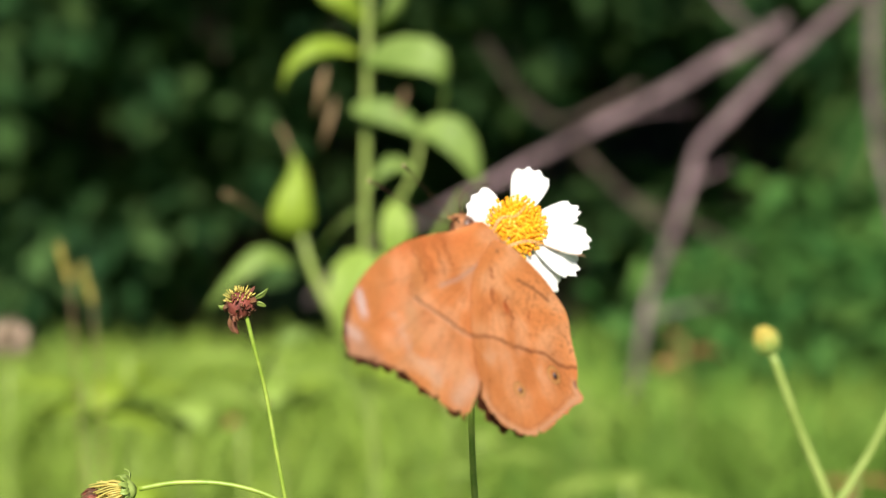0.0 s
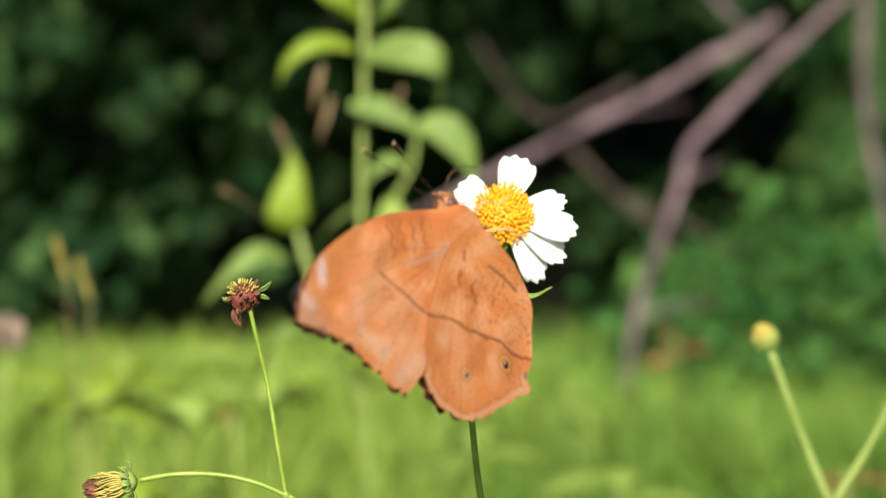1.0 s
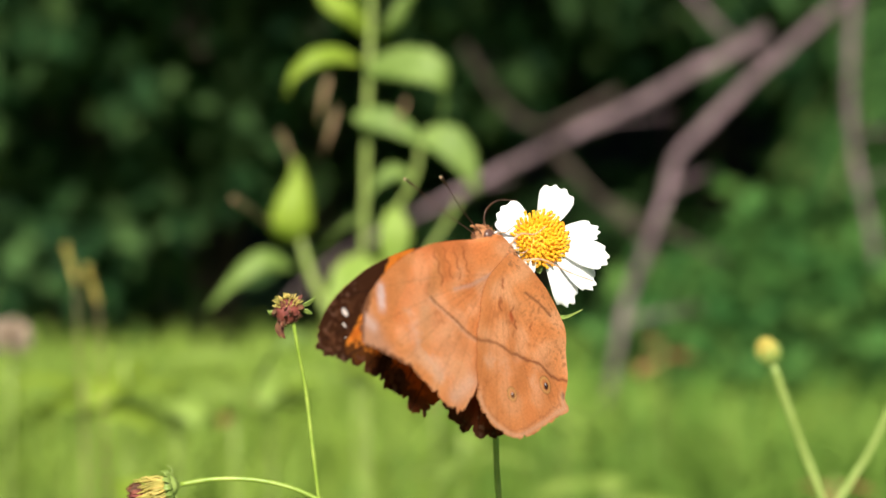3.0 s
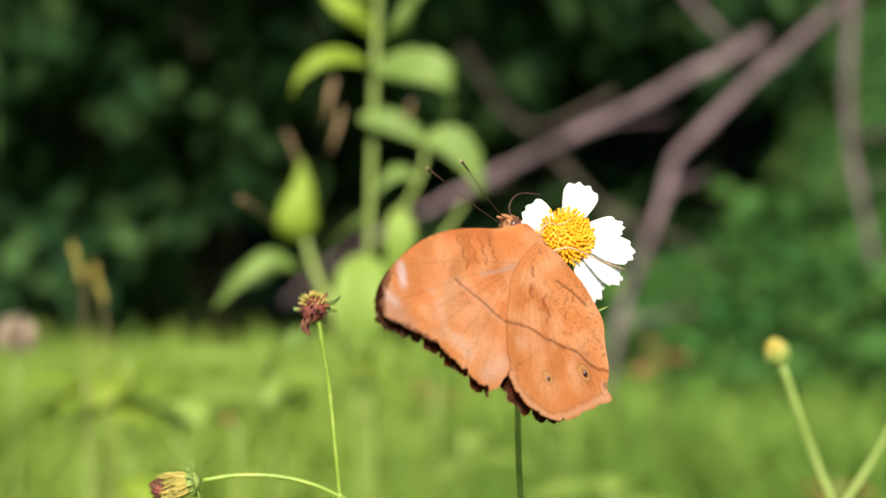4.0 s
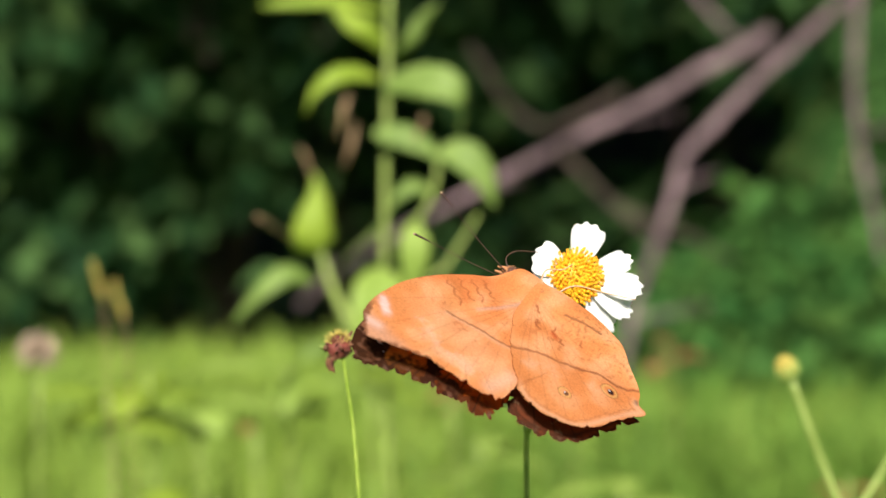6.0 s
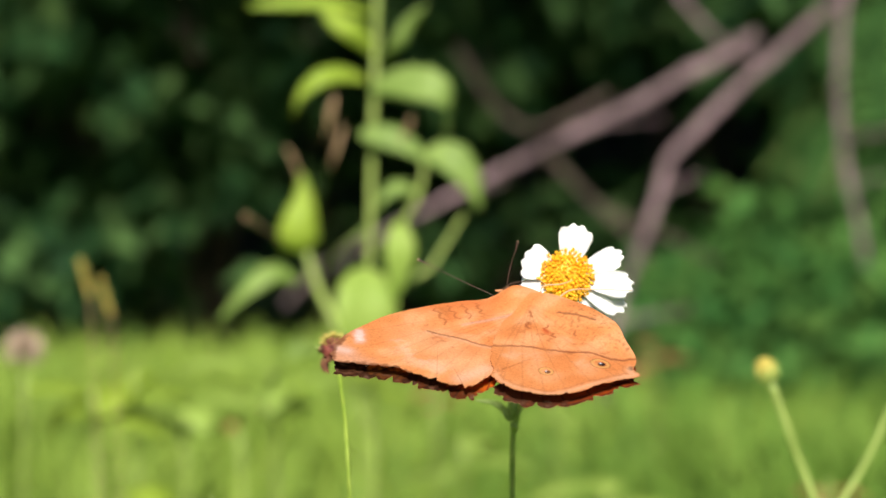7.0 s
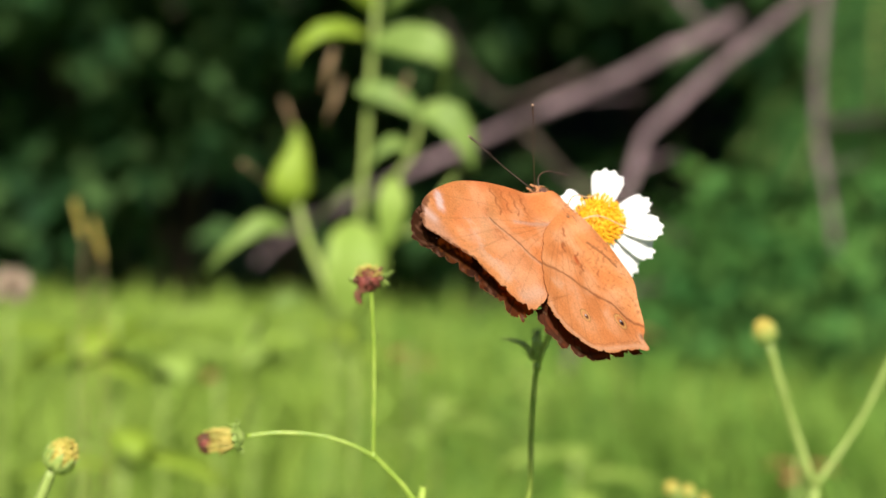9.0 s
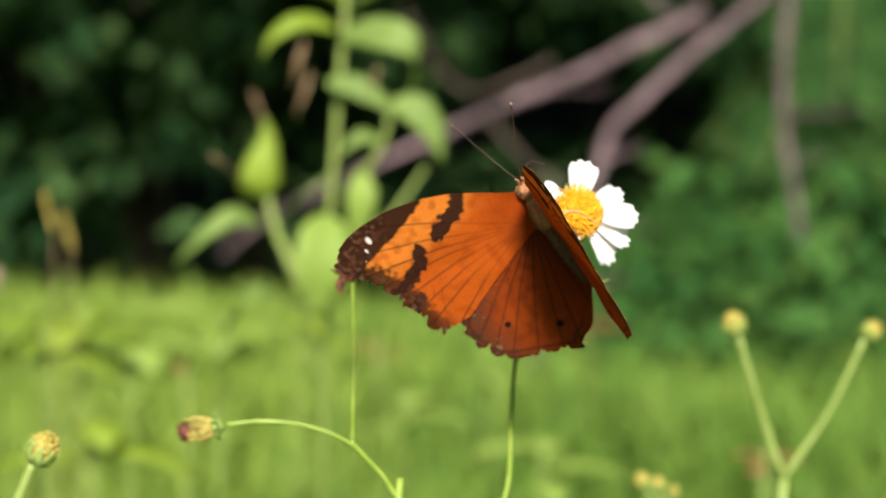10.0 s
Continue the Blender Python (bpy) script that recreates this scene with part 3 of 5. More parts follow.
BUD_R1, BUD_R2, BUD_R3 = Vector((0.0670, 0.5816, 0.6109)), Vector((0.0721, 0.5812, 0.6102)), Vector((0.0771, 0.5807, 0.6080))
BUD_L = Vector((-0.0823, 0.2777, 0.6814))
b0 = Vector((0.0870, 0.5553, 0.6668))
build_button(((b0, 0.0037, (-0.42, 0, 0.9)), (Vector((0.1290, 0.5553, 0.6672)), 0.0032, (0.62, 0, 0.75))), Vector((0.1062, 0.5560, 0.6200)), (0.112, 0.56))
build_button(((BUD_R1, 0.0027, (-0.5, 0, 0.8)), (BUD_R2, 0.0024, (-0.2, 0, 0.9)), (BUD_R3, 0.0020, (0.1, 0, 0.9))), BUD_R2 + Vector((0.009, 0, -0.022)), (BUD_R2.x + 0.02, 0.60))
build_button(((BUD_L, 0.0029, (0.5, 0, 0.8)),), BUD_L + Vector((-0.008, 0, -0.018)), (BUD_L.x - 0.02, BUD_L.y + 0.01))


def build_weed(at, base, size, colour, label, seed, n=4):
    """A broad-leaved weed: stem and a few blunt leaves near its top."""
    rng = random.Random(seed)
    ob = thing("broad_leaved_weed", (base[0], base[1], 0), label, "weed", "broad-leaved weeds")
    o = Vector((base[0], base[1], 0))
    p = Vector(at) - o
    bm = bmesh.new()
    tube(bm, [(0, 0, -0.02), tuple(p * 0.5 + Vector((0.005, 0, 0))), tuple(p)], 0.002, 0.0012, 7, 6, 0.1)
    part("stem", bm, HERBSTEM, ob)
    for k in range(n):
        a = k * 2 * math.pi / n + rng.uniform(-0.4, 0.4)
        d = Vector((math.cos(a), math.sin(a) * 0.7, 0))
        L = size * rng.uniform(0.8, 1.2)
        root = p - Vector((0, 0, rng.uniform(0, 0.03)))
        bm = bmesh.new()
        leaf_blade(bm, [tuple(root), tuple(root + d * L * 0.4 + Vector((0, 0, L * 0.12))), tuple(root + d * L * 0.8 + Vector((0, 0, L * 0.04))), tuple(root + d * L + Vector((0, 0, -L * 0.15)))],
                   L * 0.24, tuple(d.cross(Vector((0, 0, 1)))), 4)
        part("leaf", bm, colour, ob)
    return ob


PALE = "pale green broad-leaved weed in the grass"
for k, (a, b, d, s) in enumerate(((-640, 240, 1.15, 0.055), (-470, 262, 1.2, 0.06), (-300, 200, 1.25, 0.06), (-560, 420, 1.0, 0.05), (60, 330, 1.35, 0.06), (330, 420, 1.4, 0.06))):
    p = spot(a, b, d)
    build_weed(p, (p.x + 0.01, p.y + 0.01), s, PALELEAF if k % 3 else YOUNGLEAF, PALE, 200 + k)
rng = random.Random(71)
for k in range(3):
    d = rng.uniform(1.1, 2.3)
    p = spot(rng.uniform(-760, 250), rng.uniform(190, 420), d)
    build_weed(p, (p.x + 0.01, p.y + 0.01), rng.uniform(0.03, 0.05), PALELEAF if k % 2 else YOUNGLEAF, PALE, 400 + k, 4)
for k, (a, b, d, s) in enumerate(((-365, 270, 1.2, 0.018), (10, 225, 1.4, 0.018), (430, 160, 2.2, 0.05), (740, 400, 1.1, 0.02))):
    p = spot(a, b, d)
    build_weed(p, (p.x + 0.01, p.y + 0.01), s, REDLEAF, "small weed with reddish withered leaves", 300 + k, 3)


def build_spike(at, base, label):
    """A dry seed spike on a thin stalk."""
    ob = thing("seed_spike", (base[0], base[1], 0), label, "grass stalk", "dry seed spikes")
    o = Vector((base[0], base[1], 0))
    p = Vector(at) - o
    bm = bmesh.new()
    tube(bm, [(0, 0, -0.02), tuple(p * 0.6 + Vector((0.004, 0, 0.01))), tuple(p)], 0.0004, 0.0003, 6, 6)
    part("stalk", bm, DRYSTEM, ob)
    bm = bmesh.new()
    for j in range(30):
        f = j / 30
        c = p + Vector((-0.005 * f, 0, 0.017 * f - 0.006))
        a = j * 2.4
        e = c + Vector((math.cos(a) * 0.0016, math.sin(a) * 0.0016, 0.003))
        tube(bm, [tuple(c), tuple(e)], 0.0006, 0.0002, 5, curve=False)
    part("seed_head", bm, STRAW, ob)
    return ob


for a, b, d in ((-666, 40, 0.935), (-626, 76, 0.95)):
    p = spot(a, b, d)
    build_spike(p, (p.x + 0.02, p.y), "dry tan grass seed spike on a thin stalk")


def build_faded(at, base):
    ob = thing("faded_flower", (base[0], base[1], 0), "faded pinkish-brown flower head among grass", "flower")
    o = Vector((base[0], base[1], 0))
    p = Vector(at) - o
    bm = bmesh.new()
    tube(bm, [(0, 0, -0.02), tuple(p * 0.5), tuple(p)], 0.0012, 0.0008, 7, 6)
    part("stem", bm, HERBSTEM, ob)
    bm = bmesh.new()
    for j in range(40):
        z = 1 - 1.7 * (j + 0.5) / 40
        a = j * 2.4
        r = math.sqrt(max(0, 1 - z * z))
        d = Vector((r * math.cos(a), r * math.sin(a), z))
        leaf_blade(bm, [tuple(p), tuple(p + d * 0.006), tuple(p + d * 0.012)], 0.0022, tuple(d.orthogonal()), 3, 0)
    part("petals", bm, PINKDRY, ob)


p = spot(-775, 165, 1.05)
build_faded(p, (p.x - 0.01, p.y))


# ---- the white flower ----
FU = 0.404 * STEP


def build_flower():
    ob = thing("white_flower", (0.004, 0.371, 0), "white daisy-like flower with golden disc on a thin stem", "flower")
    # lower stem, from the ground up
    bm = bmesh.new()
    tube(bm, [(0, 0, -0.02), (0.004, 0, 0.2), (-0.003, 0, 0.45), (0, 0, 0.6372)], 0.0011, 0.0009, 8, 8, 0.05)
    foot = part("stem", bm, THINSTEM, ob)

    # upper stalk with its node; origin at the disc's centre
    def q(a, b, y=0.0):
        return (a * FU, y, -b * 1.11 * FU)

    bm = bmesh.new()
    tube(bm, [(-0.0165, 0.022, -0.0752), q(-114, 520, 0.024), q(-109, 410, 0.0250), q(-103, 320, 0.0252), q(-98, 282, 0.0250)], 0.00068, 0.00060, 10, 6, 0.04)
    tube(bm, [q(-98, 284, 0.0250), q(-84, 245, 0.0245), q(-60, 190, 0.0225), q(-28, 80, 0.015), q(-4, 8, 0.006)], 0.00062, 0.0007, 10, 6, 0.04)
    ball(bm, q(-98, 282, 0.0250), (0.0010, 0.0010, 0.0013), None, 10)
    stalk = part("flower_stalk", bm, THINSTEM, ob)
    for pts, w in (([q(-101, 272, 0.0250), q(-113, 252, 0.0245), q(-135, 236, 0.0243), q(-176, 228, 0.0243)], 7), ([q(-94, 275, 0.0250), q(-86, 258, 0.0245), q(-79, 246, 0.0243), q(-74, 226, 0.0240)], 7),
                   ([q(-100, 272, 0.0250), q(-112, 256, 0.0243), q(-121, 238, 0.0240)], 8), ([q(-97, 275, 0.0248), q(-96, 256, 0.0243), q(-93, 240, 0.0240)], 9),
                   ([q(-30, 70, 0.014), q(5, 120, 0.006), q(30, 130, 0.004), q(62, 118, 0.002)], 6)):
        bm = bmesh.new()
        leaf_blade(bm, pts, w * FU, (0.6, 0.5, 0.6), 4, 0.0, thick=0.0002)
        part("bract", bm, BRACT, stalk)
    bm = bmesh.new()
    ball(bm, q(-99, 242, 0.0245), (0.0011, 0.0011, 0.0026), None, 12, 0.15, 3)
    for j in range(12):
        a = j * 2.4
        tube(bm, [q(-99 + 5 * math.cos(a), 235, 0.0245 + 0.0006 * math.sin(a)), q(-99 + 7 * math.cos(a), 216 + 6 * math.sin(a * 3), 0.0245 + 0.0007 * math.sin(a))], 0.0003, 0.00015, 5, curve=False)
    part("young_bud", bm, BRACT, stalk, "small green unopened bud")

    # the head: built facing +z, then turned towards the light
    face = Matrix.Translation((0, 0.002, 0)) @ Vector((0.12, -0.90, 0.32)).to_track_quat("Z", "Y").to_matrix().to_4x4() @ Matrix.Scale(1.04, 4)
    bm = bmesh.new()
    rng = random.Random(5)
    ball(bm, (0, 0, -0.0014), (0.0040, 0.0040, 0.0018), None, 18)
    bm.transform(face)
    head = part("flower_head", bm, BRACT, ob)

    def ray(angle, length, width, lift, twist, seed, notch=0.16):
        r = random.Random(seed)
        bm = bmesh.new()
        rows, cols = 16, 14
        c, s = math.cos(radians(angle)), math.sin(radians(angle))
        grid = [[], []]
        for layer in (0, 1):
            for i in range(rows + 1):
                t = i / rows
                line = []
                for k in range(cols + 1):
                    u = 2 * k / cols - 1
                    tooth = notch * (0.5 + 0.5 * math.cos(u * math.pi * 3)) * 0.45 + 0.16 * u * u + 0.03 * noise.noise(Vector((u * 3, seed, 0)))
                    reach = 0.0030 + (length - 0.0030) * t * (1 - tooth * t ** 5)
                    w = width * (0.36 + 0.64 * math.sin(min(1.0, t * 1.25) * math.pi / 2) ** 0.8) * (1 - 0.16 * max(0, t - 0.7) / 0.3)
                    x, y = reach, u * w
                    z = lift * t * length - 0.10 * length * t * t + 0.0007 * u * u * (1 - 0.3 * t) + 0.00016 * math.cos(u * math.pi * 5) * (1 - 0.4 * t) + twist * u * t * width
                    z += 0.0006 * noise.noise(Vector((x * 300, y * 300, seed)))
                    z -= layer * 0.00022
                    line.append(bm.verts.new((x * c - y * s, x * s + y * c, z)))
                grid[layer].append(line)
        for i in range(rows):
            for k in range(cols):
                a, b = grid
                bm.faces.new((a[i][k], a[i + 1][k], a[i + 1][k + 1], a[i][k + 1]))
                bm.faces.new((b[i][k], b[i][k + 1], b[i + 1][k + 1], b[i + 1][k]))
        for i in range(rows):
            for k in (0, cols):
                q4 = (grid[0][i][k], grid[1][i][k], grid[1][i + 1][k], grid[0][i + 1][k])
                bm.faces.new(q4)
        for k in range(cols):
            bm.faces.new((grid[0][rows][k], grid[1][rows][k], grid[1][rows][k + 1], grid[0][rows][k + 1]))
        bm.transform(face)
        return part("petal", bm, PETAL, head)

    for k, (a, L, w, lift, tw) in enumerate(((80.4, 0.0106, 0.0034, 0.28, 0.05), (24.5, 0.0120, 0.0023, 0.07, -0.45), (-6.0, 0.0133, 0.0027, 0.20, 0.1), (-27, 0.0135, 0.0026, 0.00, -0.1),
                                            (-50, 0.0132, 0.0026, -0.12, 0.1), (158.4, 0.0094, 0.0036, 0.16, 0.1), (200, 0.0095, 0.0026, 0.05, 0), (250, 0.0105, 0.0026, -0.1, 0.1))):
        ray(a, L, w, lift, tw, 40 + k)
    # disc of small tubular florets
    for nm, mat, lo, hi, lab in (("disc", FLORET, 0.0, 0.86, ""), ("outer_disc", FLORETDARK, 0.86, 1.0, "")):
        bm = bmesh.new()
        count = 190
        if nm == "disc":
            ball(bm, (0, 0, -0.0004), (0.0045, 0.0045, 0.0022), None, 20)
        for j in range(count):
            f = math.sqrt((j + 0.5) / count)
            if not lo <= f < hi:
                continue
            a = j * 2.39996
            r = 0.0049 * f
            base = Vector((r * math.cos(a), r * math.sin(a), 0.0021 * math.sqrt(max(0, 1 - 0.9 * f * f)) - 0.0006))
            d = Vector((math.cos(a) * f * 0.9 + rng.uniform(-0.25, 0.25), math.sin(a) * f * 0.9 + rng.uniform(-0.25, 0.25), 1)).normalized()
            hgt = rng.uniform(0.0006, 0.0013)
            tip = base + d * hgt
            tube(bm, [tuple(base), tuple(tip)], 0.00022, 0.0003, 6, curve=False)
            o1 = d.orthogonal().normalized()
            for e in range(5):
                w = Matrix.Rotation(e * 2 * math.pi / 5 + a, 3, d) @ o1
                tube(bm, [tuple(tip), tuple(tip + w * 0.00030 + d * 0.00016)], 0.00015, 0.00006, 4, curve=False)
        bm.transform(face)
        part(nm, bm, mat, head, lab)
    for j in range(8):
        a = j * math.pi / 4 + 0.2
        d = Vector((math.cos(a), math.sin(a), 0))
        bm = bmesh.new()
        leaf_blade(bm, [tuple(d * 0.0012 + Vector((0, 0, -0.0030))), tuple(d * 0.0040 + Vector((0, 0, -0.0022))), tuple(d * 0.0062 + Vector((0, 0, -0.0010)))], 0.0011, tuple(d.cross(Vector((0, 0, 1)))), 3, 0, thick=0.0002)
        bm.transform(face)
        part("bract", bm, BRACT, head)
    return foot, stalk, head


flower_foot, flower_stalk, flower_head = build_flower()


# ---- the withered heads ----
BU = 0.441 * STEP


def build_withered():
    ob = thing("withered_flower", (-0.030, 0.394, 0), "withered red-brown flower heads on a forked green stem", "flower")
    bm = bmesh.new()
    tube(bm, [(0, 0, -0.02), (-0.004, 0, 0.2), (0.003, 0, 0.45), (0, 0, 0.6528)], 0.0012, 0.0009, 8, 8, 0.05)
    foot = part("stem", bm, THINSTEM, ob)

    def q(a, b, y=0.0):
        return (a * BU, y, -b * BU)

    bm = bmesh.new()
    tube(bm, [q(2, 15), q(4, 60), q(7, 140, 0.001), q(6, 240), q(5, 325)], 0.00042, 0.00042, 9, 8, 0.04)
    tube(bm, [q(5, 323), q(28, 347), q(62, 384), q(88, 422), (0.0112, 0, -0.0492)], 0.00054, 0.0007, 9, 6, 0.04)
    ball(bm, q(5, 325), (0.0008, 0.0008, 0.001), None, 10)
    stalk = part("flower_stalk", bm, THINSTEM, ob)
    # the bent side stalk, from its own origin at the fork
    bm = bmesh.new()
    tube(bm, [q(0, 0), q(-45, -22), q(-105, -38), q(-175, -42), q(-233, -35)], 0.00046, 0.0005, 9, 8, 0.04)
    side = part("side_stalk", bm, THINSTEM, ob)

    rng = random.Random(9)
    bm = bmesh.new()   # curled brown petals
    ball(bm, q(-4, -2), (0.0026, 0.0024, 0.0024), None, 14, 0.3, 2)
    for j in range(60):
        a = j * 2.4
        z = rng.uniform(-0.8, 0.7)
        r = math.sqrt(1 - z * z)
        d = Vector((r * math.cos(a), r * math.sin(a), z))
        c = Vector(q(-4, -2)) + d * 0.0019
        e = c + d * rng.uniform(0.0005, 0.0012) + Vector((rng.uniform(-0.001, 0.001), rng.uniform(-0.001, 0.001), rng.uniform(-0.0012, 0.0012)))
        leaf_blade(bm, [tuple(c - d * 0.0005), tuple((c + e) / 2 + d * 0.0004), tuple(e)], rng.uniform(0.0003, 0.0006), tuple(d.orthogonal()), 3, 0.2, 0.5, 0.00015)
    part("dried_petals", bm, WITHERED, stalk, "curled dried red-brown petals")
    bm = bmesh.new()   # hanging shred
    leaf_blade(bm, [q(-14, 14), q(-19, 30), q(-15, 44)], 0.0006, (1, -0.4, 0), 4, 0.1, 0.5, 0.00015)
    leaf_blade(bm, [q(-20, 10), q(-26, 26), q(-22, 42)], 0.0004, (1, -0.4, 0), 4, 0.1, 0.5, 0.00015)
    part("dried_shred", bm, WITHERED, stalk)
    bm = bmesh.new()   # yellow-green fringe on top
    for j in range(46):
        a = j * 2.4
        f = math.sqrt((j + 0.5) / 46)
        d = Vector((math.cos(a) * f, math.sin(a) * f, 0.75 - 0.55 * f)).normalized()
        c = Vector(q(-4, -6)) + Vector((d.x * 0.0022, d.y * 0.0022, d.z * 0.0022))
        tube(bm, [tuple(c), tuple(c + d * rng.uniform(0.0004, 0.0013) + Vector((0, 0, 0.0002)))], 0.00022, 0.0001, 5, curve=False)
    part("fringe", bm, STRAW, stalk, "yellow-green dry fringe")
    bm = bmesh.new()
    for pts in ([q(20, -8), q(32, -12), q(44, -20)], [q(20, 0), q(28, 2), q(36, 8)], [q(-24, -4), q(-34, -2), q(-38, -8)]):
        leaf_blade(bm, pts, 0.0006, (0.3, -0.6, 0.8), 4, 0, 0.3, 0.0002)
    part("bract", bm, BRACT, stalk)

    # second head, lying on its side at the end of the bent stalk
    turn = Matrix.Translation(q(-246, -34)) @ Matrix.Rotation(radians(-101), 4, "Y")   # +z of the head points along -x
    bm = bmesh.new()
    ball(bm, (0, 0, 0.0008), (0.0023, 0.0022, 0.0018), None, 14, 0.15, 3)
    for j in range(13):
        a = j * 2 * math.pi / 13
        d = Vector((math.cos(a), math.sin(a), 0))
        leaf_blade(bm, [tuple(d * 0.0012), tuple(d * rng.uniform(0.0026, 0.0031) + Vector((0, 0, 0.0005))), tuple(d * rng.uniform(0.0028, 0.0040) + Vector((0, 0, rng.uniform(0.0008, 0.0022))))], 0.0006, tuple(d.cross(Vector((0, 0, 1)))), 4, 0, 0.3, 0.0002)
    for a in (0.4, 1.7, 3.6):
        d = Vector((math.cos(a), math.sin(a), 0))
        leaf_blade(bm, [tuple(d * 0.002), tuple(d * 0.0034 + Vector((0, 0, -0.0002))), tuple(d * 0.0042 + Vector((0, 0, 0.0006)))], 0.0004, tuple(d.cross(Vector((0, 0, 1)))), 4, 0, 0.3, 0.0002)
    bm.transform(turn)
    part("calyx", bm, BRACT, side)
    bm = bmesh.new()
    for j in range(110):
        a = j * 2.4
        f = math.sqrt((j + 0.5) / 110)
        d = Vector((math.cos(a) * f, math.sin(a) * f, 0))
        tip = d * rng.uniform(0.0019, 0.0034) + Vector((rng.uniform(-6, 6) * 1e-4, rng.uniform(-6, 6) * 1e-4, rng.uniform(0.0046, 0.0078)))
        tube(bm, [tuple(d * 0.0018 + Vector((0, 0, 0.0012))), tuple(d * 0.0028 + Vector((0, 0, 0.0034))), tuple(tip)], 0.00022, 0.00012, 5, 3)
    bm.transform(turn)
    part("dry_tuft", bm, STRAW, side, "straw-yellow dried florets")
    bm = bmesh.new()
    for j in range(48):
        a = j * 2.4
        f = math.sqrt((j + 0.5) / 48)
        d = Vector((math.cos(a) * f, math.sin(a) * f, 0))
        leaf_blade(bm, [tuple(d * 0.0013 + Vector((0, 0, 0.0060))), tuple(d * 0.0021 + Vector((0, 0, 0.0076))), tuple(d * 0.0017 + Vector((rng.uniform(-4, 4) * 1e-4, 0, rng.uniform(0.0084, 0.0096))))], 0.0004, (d.y + 0.01, -d.x, 0.1), 3, 0, 0.5, 0.00015)
    bm.transform(turn)
    part("dried_petals", bm, WITHERED, side, "dark red dried petal tips")
    return foot, stalk, side


bud_foot, bud_stalk, side_stalk = build_withered()
SIDE = Matrix.Translation((5 * BU, 0, -325 * BU))   # the fork, in the stalk's space


# ---- the butterfly ----
MM = 0.001
# outlines of the spread wings in millimetres: forward along the body, outward from it
FORE = ((-1.0, -1.8), (3.0, -2.6), (7.0, -1.6), (9.2, 2.2), (12.6, 7.4), (16.2, 13.8), (18.8, 21.5), (19.7, 29.5), (19.0, 35.5), (17.0, 39.6), (14.5, 40.5), (11.0, 38.2), (7.0, 35.9), (2.5, 34.6),
        (-1.2, 33.7), (-4.8, 33.1), (-8.0, 31.3), (-8.6, 28.2), (-7.6, 24.0), (-5.2, 18.0), (-2.2, 10.0), (0.0, 3.0))
HIND = ((3.2, -0.6), (3.0, 3.5), (1.8, 10.0), (-1.6, 17.2), (-6.2, 23.6), (-8.6, 26.2), (-11.6, 27.3), (-16.0, 26.9), (-20.0, 25.2), (-22.5, 22.5), (-24.8, 17.5), (-26.8, 12.6),
        (-28.5, 8.7), (-26.5, 7.6), (-24.2, 4.5), (-20.0, 1.8), (-15.0, -1.2), (-8.0, -2.8), (-1.0, -2.2))


def near(u, v, pts, width):
    """Closeness, 0 to 1, to a polyline."""
    best = np.full(u.shape, 1e9)
    for (a, b), (c, d) in zip(pts, pts[1:]):
        L = (c - a) ** 2 + (d - b) ** 2
        t = np.clip(((u - a) * (c - a) + (v - b) * (d - b)) / L, 0, 1)
        best = np.minimum(best, np.hypot(u - a - t * (c - a), v - b - t * (d - b)))
    return np.exp(-(best / width) ** 2)


def grain(u, v, freq, seed):
    """Smooth noise over the wing, -1 to 1."""
    return np.array([noise.noise(Vector((a * freq, b * freq, seed))) for a, b in zip(u, v)])


def over(colour, other, amount):
    return colour + (np.asarray(other) - colour) * np.clip(amount, 0, 1)[:, None]


def soft(x, lo, hi):
    t = np.clip((x - lo) / (hi - lo), 0, 1)
    return t * t * (3 - 2 * t)


def veins(u, v, base, ends, width):
    out = np.zeros(u.shape)
    for e in ends:
        mid = ((base[0] + e[0]) / 2 + 0.8, (base[1] + e[1]) / 2)
        out = np.maximum(out, near(u, v, [base, mid, e], width))
    return out


FORE_VEINS = ((19.5, 31), (16.5, 39.5), (11, 37.8), (7, 35.5), (2.5, 34.2), (-1.2, 33.2), (-5, 32.5), (-8, 27))
HIND_VEINS = ((-8.6, 25.8), (-11.8, 26.8), (-16, 26.4), (-19.8, 24.8), (-22.4, 22), (-24.6, 17.2), (-26.6, 12.4), (-27.5, 8.6), (-20, 2.5))


